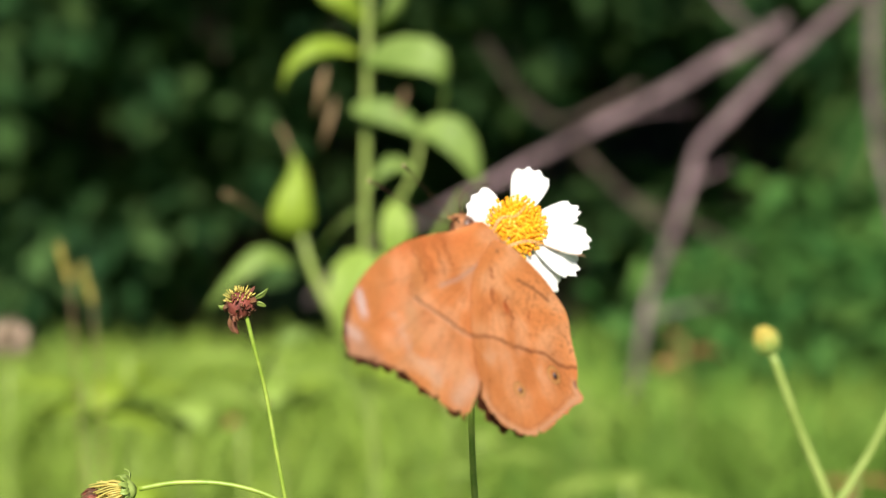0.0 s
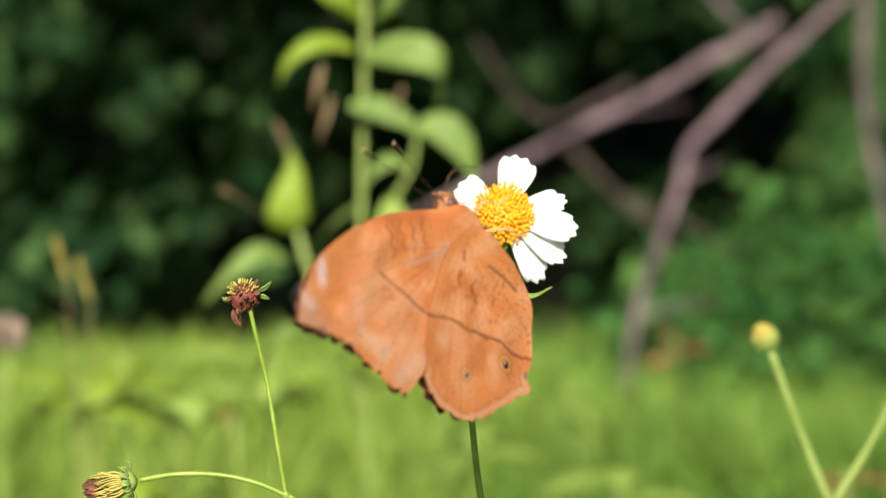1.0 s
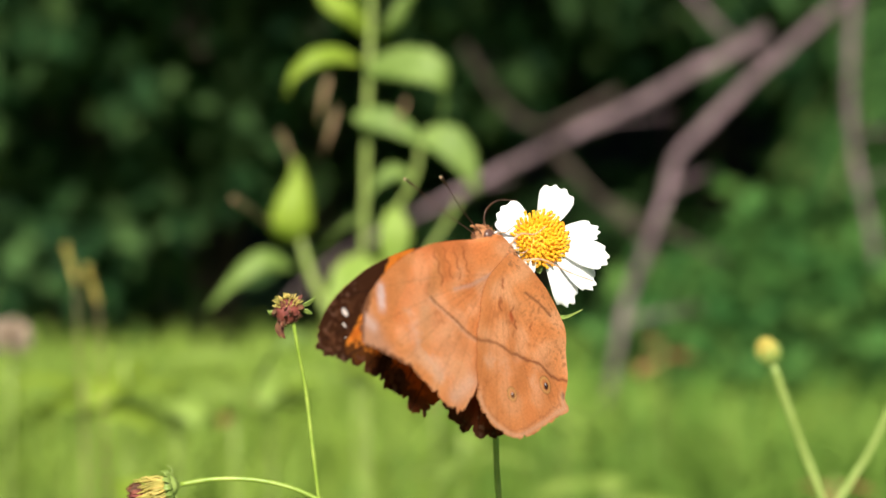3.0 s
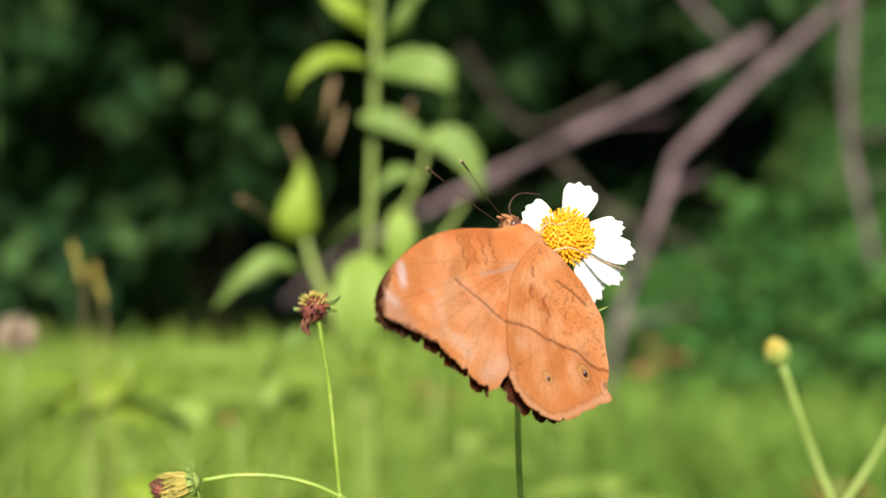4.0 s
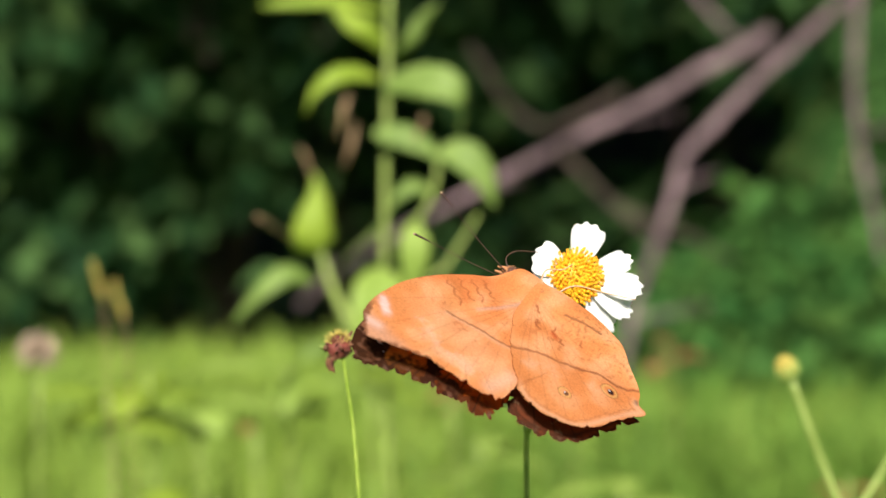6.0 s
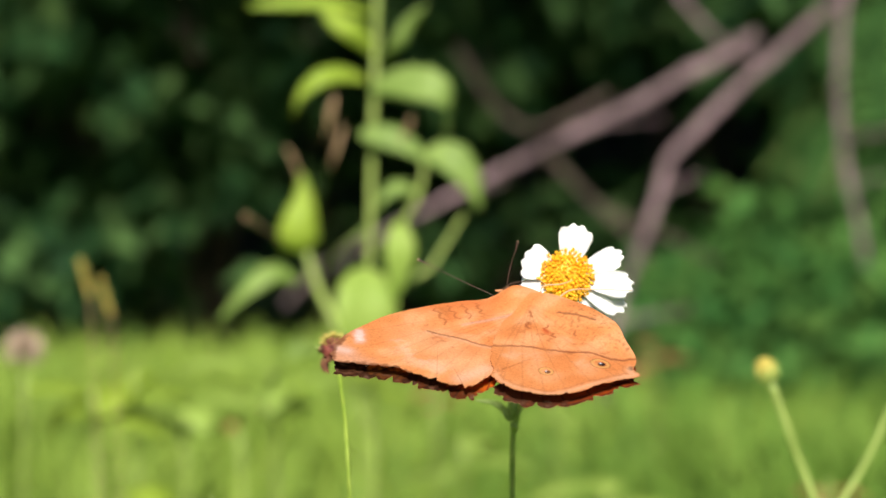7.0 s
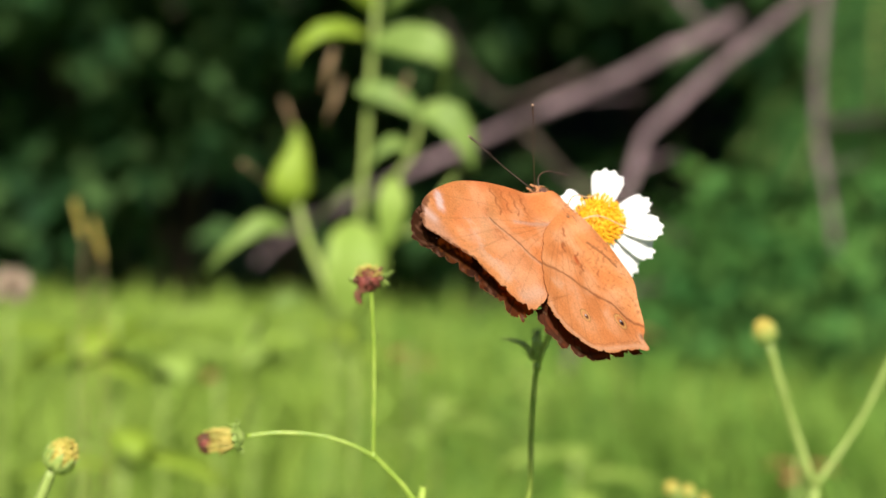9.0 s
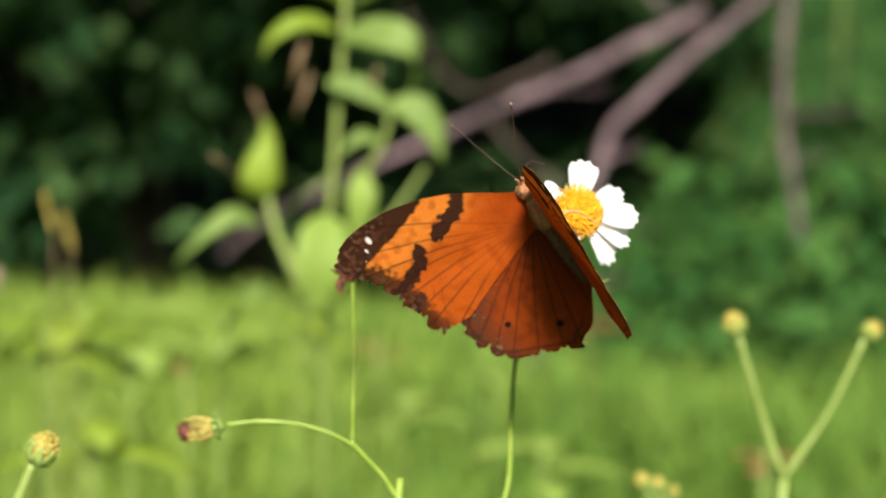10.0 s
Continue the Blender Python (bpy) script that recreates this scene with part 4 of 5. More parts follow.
def upper_fore(u, v, edge, g1, g2):
    c = np.tile(np.array((0.52, 0.105, 0.009)), (len(u), 1))
    g3 = grain(u, v, 0.45, 29.0)
    c = over(c, (0.72, 0.240, 0.032), soft(u + 0.25 * v, 11, 18) * 0.9)
    c = over(c, (0.30, 0.040, 0.004), soft(15 - v + g3 * 3, 0, 12) * 0.65)
    c = over(c, (0.38, 0.062, 0.006), soft(g3 - 0.2 * g1, 0.05, 0.5) * 0.5)
    dark = np.array((0.028, 0.011, 0.007))
    c = over(c, dark * 2.0, veins(u, v, (2.3, 3.5), FORE_VEINS, 0.17) * (0.25 + 0.5 * soft(np.hypot(u - 2, v - 3), 10, 20)))
    bar = near(u + g2 * 0.8, v + g1 * 0.7, [(15.0, 11.4), (12.4, 13.2), (11.2, 16.6), (10.0, 19.6)], 1.6)
    bar = np.maximum(bar, near(u + g2 * 0.9, v + g1 * 0.8, [(9.2, 24.0), (6.6, 26.2), (4.8, 30.5), (3.8, 35)], 1.45))
    bar = np.maximum(bar, near(u + g2, v + g1, [(1.2, 30.4), (-0.8, 33.2)], 1.4))
    apex = soft((v - 19.5) + (u - 16.4) * 2.6 - np.maximum(0, 15.5 - u) * 1.2 + g1 * 2.2 + g2, 0, 1.6)
    apex = np.maximum(apex, soft(v - 33.6 + g1 * 1.4 + g2, 0, 1.2) * soft(u, 0, 6))
    streak = near(u, v, [(12.6, 29), (8.6, 32.2), (6.5, 33.4)], 1.0) * soft(g2, -0.5, 0.2)
    d = np.maximum(soft(bar, 0.30, 0.55), apex * (1 - 0.7 * streak))
    margin = soft(4.8 - edge + g2 * 1.8, 0, 1.6) * soft(v, 25, 31)
    d = np.maximum(d, margin * 0.9)
    c = over(c, dark, d * 0.97)
    c = over(c, (0.115, 0.045, 0.022), d * soft(g2 + 0.6 * g1, 0.02, 0.5) * soft(v, 24, 34) * 0.85)
    c = over(c, (0.16, 0.085, 0.06), soft(g2, 0.05, 0.6) * soft(2.6 - edge, 0, 2) * soft(v, 24, 30) * 0.7)
    for a, b, r in ((16.4, 31.3, 0.50), (14.9, 32.9, 0.26), (13.2, 34.2, 0.12)):
        c = over(c, (0.80, 0.74, 0.72), soft(1.25 - np.hypot((u - a) * 0.6, v - b) / r, 0, 0.5))
    return c


def upper_hind(u, v, edge, g1, g2):
    c = np.tile(np.array((0.235, 0.040, 0.007)), (len(u), 1))
    g3 = grain(u, v, 0.5, 31.0)
    c = over(c, (0.360, 0.062, 0.007), near(u, v, [(-6, 11), (-14, 15), (-20, 14)], 6) * soft(0.5 - g3, 0, 0.8) * 0.8)
    c = over(c, (0.085, 0.028, 0.014), soft(9 - v + (u + 10) * 0.3, 0, 10) * 0.75)
    c = over(c, (0.110, 0.045, 0.025), near(u, v, [(-3, 18), (-9, 24), (-14, 25.5), (-19, 23.5)], 3.4) * (0.75 + 0.6 * g1))
    c = over(c, (0.40, 0.26, 0.15), soft(g2 + 0.5 * g3, 0.38, 0.62) * near(u, v, [(-5, 21), (-10, 24.5), (-16, 25), (-20, 23)], 2.6) * 0.6)
    c = over(c, (0.050, 0.018, 0.010), veins(u, v, (1.5, 2.5), HIND_VEINS, 0.17) * 0.7)
    out = soft(v + 0 * u, 4, 8)
    c = over(c, (0.060, 0.020, 0.010), near(edge, 0 * edge, [(2.1, -0.1), (2.1, 0.1)], 0.38) * out * 0.7)
    c = over(c, (0.060, 0.020, 0.010), near(edge, 0 * edge, [(0.8, -0.1), (0.8, 0.1)], 0.3) * out * 0.8)
    c = over(c, (0.30, 0.20, 0.15), soft(g2, 0.15, 0.6) * soft(2.2 - edge, 0, 1.5) * near(u, v, [(-8, 26), (-16, 26.5), (-21, 23.5)], 3.5) * 0.8)
    c = over(c, (0.070, 0.026, 0.014), soft(2.9 - edge + g2 * 1.5, 0, 1.6) * soft(v - 0.2 * u, 20, 27) * 0.8)
    for a, b, r in ((-20.6, 9.9, 0.75), (-15.2, 18.6, 0.62)):
        c = over(c, (0.020, 0.008, 0.006), soft(1.3 - np.hypot(u - a, v - b) / r, 0, 0.5))
    return c


def under_ground(u, v, g1, g2):
    c = np.tile(np.array((0.735, 0.285, 0.105)), (len(u), 1))
    c = over(c, (0.800, 0.385, 0.190), soft(g1, -0.1, 0.45) * 0.7)
    c = over(c, (0.660, 0.220, 0.066), soft(-g1, 0.0, 0.5) * 0.6)
    g3 = grain(u, v, 2.1, 17.0)
    c = over(c, (0.46, 0.150, 0.055), soft(g3 + 0.4 * g2, 0.30, 0.6) * 0.30)
    return over(c, (0.47, 0.165, 0.055), soft(g2, 0.35, 0.75) * 0.35)


def under_fore(u, v, edge, g1, g2):
    c = under_ground(u, v, g1, g2)
    line = np.array((0.215, 0.070, 0.032))
    c = over(c, (0.70, 0.37, 0.20), near(u, v, [(10, 24), (2, 24), (-4, 26)], 4.5) * 0.55)
    c = over(c, line, veins(u, v, (2.3, 3.5), FORE_VEINS, 0.16) * 0.18)
    c = over(c, line, near(u + g2 * 0.4, v, [(9.9, 20.6), (6.4, 19.7), (2.9, 18.6), (0.2, 17.8), (-2.6, 16.6)], 0.27) * 0.8)
    c = over(c, (0.70, 0.42, 0.27), near(u + g2 * 0.4, v - 0.55, [(9.9, 20.6), (6.4, 19.7), (2.9, 18.6), (0.2, 17.8), (-2.6, 16.6)], 0.35) * 0.4)
    c = over(c, (0.50, 0.140, 0.042), near(u, v, [(13.4, 12.4), (9.6, 14.6)], 1.0) * 0.45)
    for a, b, bend in (((14.6, 13.4), (9.4, 16.2), 0.5), ((13.6, 10.8), (8.6, 13.6), -0.5), ((11.8, 8.6), (7.4, 11.6), 0.45), ((10.4, 6.4), (6.6, 9.0), -0.4)):
        wave = []
        for i in range(9):
            f, w = i / 8, bend * math.sin(i * 1.7)
            wave.append((a[0] + (b[0] - a[0]) * f + 0.45 * w, a[1] + (b[1] - a[1]) * f + 0.9 * w))
        c = over(c, (0.34, 0.095, 0.036), near(u + g2 * 0.3, v, wave, 0.20) * 0.75)
    c = over(c, (0.36, 0.105, 0.040), near(u + g2 * 0.3, v, [(18.0, 18.5), (16.0, 12.4), (13.0, 6.6), (9.0, 1.2)], 0.24) * 0.75)
    c = over(c, (0.58, 0.165, 0.050), near(u, v, [(16.5, 15.0), (12.4, 8.4), (8.4, 3.4)], 1.5) * 0.5)
    c = over(c, (0.56, 0.36, 0.29), near(u, v, [(2.6, 3.8), (4.8, 10.2), (6.9, 14.2)], 0.4) * 0.55)
    tip = soft(v - 33.0 + g1 * 2, 0, 4) * soft(u, 4, 11)
    c = over(c, (0.56, 0.30, 0.20), tip * 0.7)
    c = over(c, (0.76, 0.46, 0.32), near(u, v, [(14, 27), (6, 29), (0, 29.5)], 2.2) * soft(g1 + 0.5 * g2, -0.1, 0.5) * 0.6)
    c = over(c, (0.44, 0.15, 0.06), near(u, v, [(16, 17), (9, 21.8), (3, 22.0)], 1.6) * soft(g2 - g1, 0.0, 0.6) * 0.45)
    c = over(c, (0.78, 0.62, 0.62), near(u + g1 * 0.6, v + g2 * 0.6, [(18.2, 29.8), (16.2, 31.8)], 0.95) * 0.75)
    c = over(c, (0.74, 0.50, 0.44), near(u, v, [(18.3, 37.0), (15.5, 36.2)], 1.1) * 0.7)
    c = over(c, (0.70, 0.44, 0.32), near(u, v, [(-5.0, 29.5), (-6.0, 24)], 1.6) * 0.6)
    ring = np.hypot(u + 2.5, v - 24.9)
    c = over(c, (0.72, 0.36, 0.18), np.exp(-((ring - 1.2) / 0.35) ** 2) * 0.8)
    c = over(c, (0.20, 0.075, 0.035), soft(0.9 - edge + g2 * 0.7, 0, 0.8) * soft(v, 30, 34) * 0.9)
    return c


def under_hind(u, v, edge, g1, g2):
    c = under_ground(u, v, g1, g2)
    line = np.array((0.235, 0.070, 0.030))
    path = [(-1.6, 17.4), (-2.4, 16.8), (-5.6, 14.1), (-9.8, 12.3), (-13.6, 9.9), (-17.2, 8.0), (-20.7, 7.2), (-24.5, 4.6)]
    c = over(c, (0.57, 0.205, 0.070), soft((v - 13.5) - (u + 6) * 0.62, -1, 1) * 0.30)
    c = over(c, line, veins(u, v, (1.5, 2.0), HIND_VEINS, 0.15) * 0.20)
    c = over(c, line, near(u + g2 * 0.4, v + g1 * 0.3, path, 0.27) * 0.85)
    c = over(c, line, near(u, v, [(1.6, 10.5), (-1.6, 17.0), (-6.0, 23.3)], 0.18) * 0.35)
    for a, b in (((-5.4, 5.2), (-6.6, 6.4)), ((-2.0, 6.2), (-3.2, 7.6)), ((-7.2, 6.2), (-8.4, 7.2)), ((0.0, 3.5), (-1.0, 4.6)), ((-10.5, 3.5), (-11.4, 4.4))):
        c = over(c, (0.32, 0.085, 0.032), near(u + g2 * 0.8, v + g1 * 0.8, [a, (a[0] - 0.2, b[1] - 0.2), b], 0.26) * 0.9)
    c = over(c, (0.56, 0.090, 0.025), near(u, v, [(-5.6, 6.6), (-6.4, 6.9)], 0.6) * 0.7)
    c = over(c, (0.16, 0.055, 0.030), near(u + g2 * 0.5, v, [(-4.6, 1.6), (-8.0, 0.7), (-12.0, 0.2)], 0.22) * 0.85)
    c = over(c, (0.30, 0.12, 0.05), soft(grain(u, v, 1.7, 41.0) + 0.3 * g2, 0.12, 0.4) * soft(5.6 - v - u * 0.03, 0, 3) * soft(-u, 3, 7) * 0.45)
    c = over(c, (0.07, 0.025, 0.018), near(u, v, [(-25.6, 8.0), (-25.2, 7.5)], 0.4) * 0.9)
    for a, b, r in ((-20.4, 9.9, 1.55), (-14.8, 18.2, 1.2)):
        d = np.hypot((u - a) * 0.85, v - b) / r
        c = over(c, (0.66, 0.37, 0.12), np.exp(-((d - 0.82) / 0.14) ** 2) * 0.95)
        c = over(c, (0.30, 0.10, 0.04), np.exp(-((d - 1.0) / 0.08) ** 2) * 0.7)
        e = np.hypot(u - a + 0.3, v - b) / r
        c = over(c, (0.030, 0.012, 0.012), soft(0.52 - e, 0, 0.16) * (1 if r > 1.3 else 0.8))
        c = over(c, (0.80, 0.74, 0.80), soft(0.20 - np.hypot(u - a - 0.05, v - b + 0.1) / r, 0, 0.12))
    c = over(c, (0.74, 0.40, 0.24), near(u, v, [(-6, 18), (-12, 14.5), (-18, 11.5)], 2.0) * soft(g1 + 0.4 * g2, -0.2, 0.5) * 0.5)
    c = over(c, (0.46, 0.15, 0.055), near(u, v, [(-3, 10), (-10, 7.5), (-17, 5)], 2.0) * soft(g2 - g1, 0.0, 0.7) * 0.5)
    c = over(c, (0.70, 0.42, 0.27), near(edge, 0 * edge, [(1.2, -0.1), (1.2, 0.1)], 0.6) * soft(v, 6, 9) * soft(-u, 6.5, 10) * 0.55)
    c = over(c, (0.42, 0.14, 0.06), near(edge + g2 * 0.5, 0 * edge, [(2.2, -0.1), (2.2, 0.1)], 0.22) * soft(v, 6, 9) * soft(-u, 6.5, 10) * 0.5)
    c = over(c, (0.26, 0.09, 0.04), soft(0.45 - edge + g2 * 0.3, 0, 0.4) * soft(v, 6, 9) * soft(-u, 6.5, 10) * 0.7)
    return c


SET = {"forewing": (0.589, 1.064, 0.031, -0.147, 0.020, 0.995), "hindwing": (0.996, 1.019, 0.043, -0.687, 0.047, 1.029)}


def build_wing(name, outline, side, lift, torn, upper, under, parent, seed, centre, wave):
    """One wing as a thin, gently waved sheet with pigment on both faces; side is 1 for the left, -1 for the right."""
    rim = smooth_path([(*p, 0) for p in outline] + [(*outline[0], 0)], 22)[:-1]
    n, rows = len(rim), 64
    pts = []
    for i, p in enumerate(rim):
        d = (rim[(i + 1) % n] - rim[i - 1]).normalized()
        inward = Vector((-d.y, d.x, 0))
        if inward.dot(Vector((*centre, 0)) - p) < 0:
            inward = -inward
        t = torn(p.x, p.y)
        cut = 0.22 + 0.30 * abs(math.sin(i * 0.145 + seed)) + 0.55 * max(0, noise.noise(Vector((p.x * 0.9, p.y * 0.9, seed)))) + 0.35 * abs(noise.noise(Vector((p.x * 3, p.y * 3, seed + 5))))
        notch = max(0.0, noise.noise(Vector((p.x * 0.8, p.y * 0.8, seed + 21))) - 0.12) * (3.0 if side > 0 else 1.2)
        pts.append(p + inward * (cut + notch) * t * (1.25 if side > 0 else 0.9))
    uu, vv = [], []
    for k in range(rows + 1):
        f = 1 - (1 - k / rows) ** 1.25
        for p in pts:
            uu.append(centre[0] + (p.x - centre[0]) * f)
            vv.append(centre[1] + (p.y - centre[1]) * f)
    u, v = np.array(uu), np.array(vv)
    rimu, rimv = np.array([p.x for p in rim[::2]]), np.array([p.y for p in rim[::2]])
    edge = np.empty(len(u))
    for a in range(0, len(u), 4000):
        edge[a:a + 4000] = np.sqrt((u[a:a + 4000, None] - rimu) ** 2 + (v[a:a + 4000, None] - rimv) ** 2).min(1)
    edge = np.maximum(edge - 0.45 * soft(v, 22, 30), 0)
    g1, g2 = grain(u, v, 0.28, seed + 1.5), grain(u, v, 1.1, seed + 8.5)
    ends = FORE_VEINS if name == "forewing" else HIND_VEINS
    z = 0.014 * veins(u, v, (2.3, 3.2), ends, 0.5) + 0.38 * grain(u, v, 0.16, wave) + 0.03 * g2 + 0.0009 * v * v - 0.02 * v + lift - 0.45
    z = z - 2.5 * (1 - soft(v, -1.5, 6.0)) * soft(-u, -12, -7)   # the base wraps round the body
    thick = 0.09 + 0 * edge
    m = len(u)
    k = SET[name]   # how the spread wing is set on the body
    wu, wv = k[0] + k[1] * u + k[2] * v, k[3] + k[4] * u + k[5] * v
    verts = np.concatenate([np.stack([wu, side * wv, z + thick / 2], 1), np.stack([wu, side * wv, z - thick / 2], 1)]) * MM
    faces = []
    for k in range(rows):
        for i in range(n):
            j = (i + 1) % n
            a, b, c, d = k * n + i, k * n + j, (k + 1) * n + j, (k + 1) * n + i
            q = (a, b, c, d) if side < 0 else (d, c, b, a)
            faces += [q, tuple(m + w for w in reversed(q))]
    for i in range(n):
        j = (i + 1) % n
        a, b = rows * n + i, rows * n + j
        faces.append((a, b, m + b, m + a) if side > 0 else (b, a, m + a, m + b))
    me = bpy.data.meshes.new(name)
    me.from_pydata(verts.tolist(), [], faces)
    me.materials.append(WING)
    me.polygons.foreach_set("use_smooth", [True] * len(me.polygons))
    cols = np.concatenate([upper(u, v, edge, g1, g2), under(u, v, edge, g1, g2)])
    att = me.color_attributes.new("pigment", "FLOAT_COLOR", "POINT")
    att.data.foreach_set("color", np.concatenate([np.clip(cols, 0.004, 0.9), np.ones((2 * m, 1))], 1).ravel())
    ob = new(name, me)
    ob.parent = parent
    return ob


def build_butterfly():
    ob = thing("butterfly", (0, 0.39, 0.71), "orange-brown butterfly with tattered dark-tipped wings feeding on the flower", "butterfly")
    fore_torn = lambda u, v: soft(np.array(v + (6 - u) * 0.4), 29, 35) * (1.0 if u > 6 else 1.6)
    hind_torn = lambda u, v: soft(np.array(v - 0.15 * u), 8, 12) * (1.5 if v > 22 else 0.7)
    made = {}
    for key, side, seed in (("r", -1, 3.0), ("l", 1, 11.0)):
        made["fore_" + key] = build_wing("forewing", FORE, side, 0.16, fore_torn, upper_fore, under_fore, ob, seed, (6.5, 22.0), seed)
        made["hind_" + key] = build_wing("hindwing", HIND, side, -0.16, hind_torn, upper_hind, under_hind, ob, seed + 4, (-11.0, 13.5), seed)
    bm = bmesh.new()   # thorax
    ball(bm, (0.0030, 0, -0.0016), (0.0048, 0.0025, 0.0027), None, 24, 0.12, 3)
    rng = random.Random(3)
    for j in range(420):
        z = rng.uniform(-1, 1)
        a = rng.uniform(0, 6.283)
        r = math.sqrt(1 - z * z)
        d = Vector((z * 0.0048, r * math.cos(a) * 0.0025, r * math.sin(a) * 0.0027))
        c = Vector((0.0030, 0, -0.0016)) + d
        e = c + d.normalized() * 0.0006 + Vector((-0.0009, 0, 0)) * rng.uniform(0.4, 1.3)
        tube(bm, [tuple(c), tuple(e)], 0.00009, 0.00003, 3, curve=False)
    part("thorax", bm, FUR, ob, "furry rust-brown thorax")
    bm = bmesh.new()   # abdomen, ringed and tapering
    rings = [((0.0000 - 0.0155 * k / 40), -0.0012 - 0.0004 * math.sin(k / 40 * 2.2), 0.0017 * math.sin(math.pi * (0.16 + 0.84 * k / 40) ** 0.75) ** 0.7 * (1 + 0.05 * math.cos(k * 1.1)) + 0.0002) for k in range(41)]
    prev = None
    for x, z, r in rings:
        ring = [bm.verts.new((x, r * math.cos(i * math.pi / 9), z + r * 1.05 * math.sin(i * math.pi / 9))) for i in range(18)]
        if prev:
            for i in range(18):
                bm.faces.new((prev[i], ring[i], ring[(i + 1) % 18], prev[(i + 1) % 18]))
        prev = ring
    bm.faces.new(prev)
    for j in range(300):
        k = rng.randrange(2, 38)
        x, z, r = rings[k]
        a = rng.uniform(0, 6.283)
        c = Vector((x, r * math.cos(a), z + r * math.sin(a)))
        tube(bm, [tuple(c), tuple(c + Vector((-0.0008, math.cos(a) * 0.0003, math.sin(a) * 0.0003)))], 0.00008, 0.00003, 3, curve=False)
    part("abdomen", bm, DARKFUR, ob, "slender dark brown ringed abdomen")
    bm = bmesh.new()
    ball(bm, (0.0088, 0, -0.0010), (0.0020, 0.0019, 0.0019), None, 18, 0.12, 3)
    for j in range(160):
        z = rng.uniform(-1, 1)
        a = rng.uniform(0, 6.283)
        r = math.sqrt(1 - z * z)
        d = Vector((z, r * math.cos(a), r * math.sin(a)))
        c = Vector((0.0088, 0, -0.0010)) + d * 0.0019
        tube(bm, [tuple(c), tuple(c + d * 0.0005 + Vector((0.0002, 0, 0.0001)))], 0.00008, 0.00003, 3, curve=False)
    for s in (-1, 1):   # palps
        tube(bm, [(0.0096, s * 0.0006, -0.0016), (0.0110, s * 0.0007, -0.0012), (0.0122, s * 0.0006, -0.0003)], 0.0006, 0.0002, 7, 4)
    head = part("head", bm, FUR, ob, "rust-brown furry head with palps")
    for s in (-1, 1):
        bm = bmesh.new()
        ball(bm, (0.0092, s * 0.0015, -0.0008), (0.0012, 0.0008, 0.0012), None, 16)
        part("eye", bm, EYE, head, "large brown compound eye")
    antennae = []
    for s in (-1, 1):
        bm = bmesh.new()
        tip = Vector((0.0165, s * 0.0055, 0.0048))
        tube(bm, [(0, 0, 0), tuple(tip * 0.5 + Vector((0, 0, 0.0004))), tuple(tip)], 0.0001, 0.00008, 6, 8)
        a = part("antenna", bm, HORN, ob, "thin dark clubbed antenna")
        a.location = (0.0096, s * 0.0006, -0.0004)
        bm = bmesh.new()
        d = tip.normalized()
        tube(bm, [tuple(tip * 0.93), tuple(tip * 1.0), tuple(tip * 1.08), tuple(tip * 1.12)], 0.00012, 0.00026, 8, 5)
        part("club", bm, HORN, a)
        bm = bmesh.new()
        ball(bm, tip * 1.125, (0.00026, 0.00026, 0.00026), None, 8)
        part("club_tip", bm, CLUB, a, "pale tip of the antenna")
        antennae.append(a)
    for pts in ([(0.0040, -0.0012, -0.0038), (0.0048, -0.0028, -0.0060), (0.0026, -0.0034, -0.0085), (0.0018, -0.0038, -0.0115)],
                [(0.0005, -0.0014, -0.0036), (-0.0015, -0.0042, -0.0060), (-0.0065, -0.0056, -0.0082), (-0.0120, -0.0066, -0.0115)],
                [(0.0045, 0.0012, -0.0038), (0.0055, 0.0028, -0.0060), (0.0034, 0.0036, -0.0090), (0.0024, 0.0040, -0.0120)],
                [(0.0030, 0.0014, -0.0040), (0.0012, 0.0036, -0.0075), (-0.0030, 0.0048, -0.0105), (-0.0040, 0.0052, -0.0130)]):
        bm = bmesh.new()
        tube(bm, pts, 0.00019, 0.00009, 7, 5)
        part("leg", bm, LEG, ob, "thin tan leg")
    bm = bmesh.new()
    tube(bm, [(0.0098, 0, -0.0020), (0.0122, -0.0005, -0.0040), (0.0118, -0.0008, -0.0075), (0.0085, -0.0010, -0.0115)], 0.00016, 0.0001, 6, 8)
    part("proboscis", bm, HORN, ob, "thin dark bent proboscis")
    return ob, made, antennae


butterfly, wings, antennae = build_butterfly()


def flap(turn, sweep):
    # hinge about the body's length, then the sweep in the wing's own plane
    return pose(0, 0, 0, turn) @ pose(0, 0, 0, 0, 0, sweep)


def feeler(s, x, y, z):
    # an antenna rooted on its side of the head and pointing that way
    turn = Vector((0.0165, s * 0.0055, 0.0048)).rotation_difference(Vector((x, y, z))).to_matrix().to_4x4()
    return Matrix.Translation((0.0096, s * 0.0006, -0.0004)) @ turn


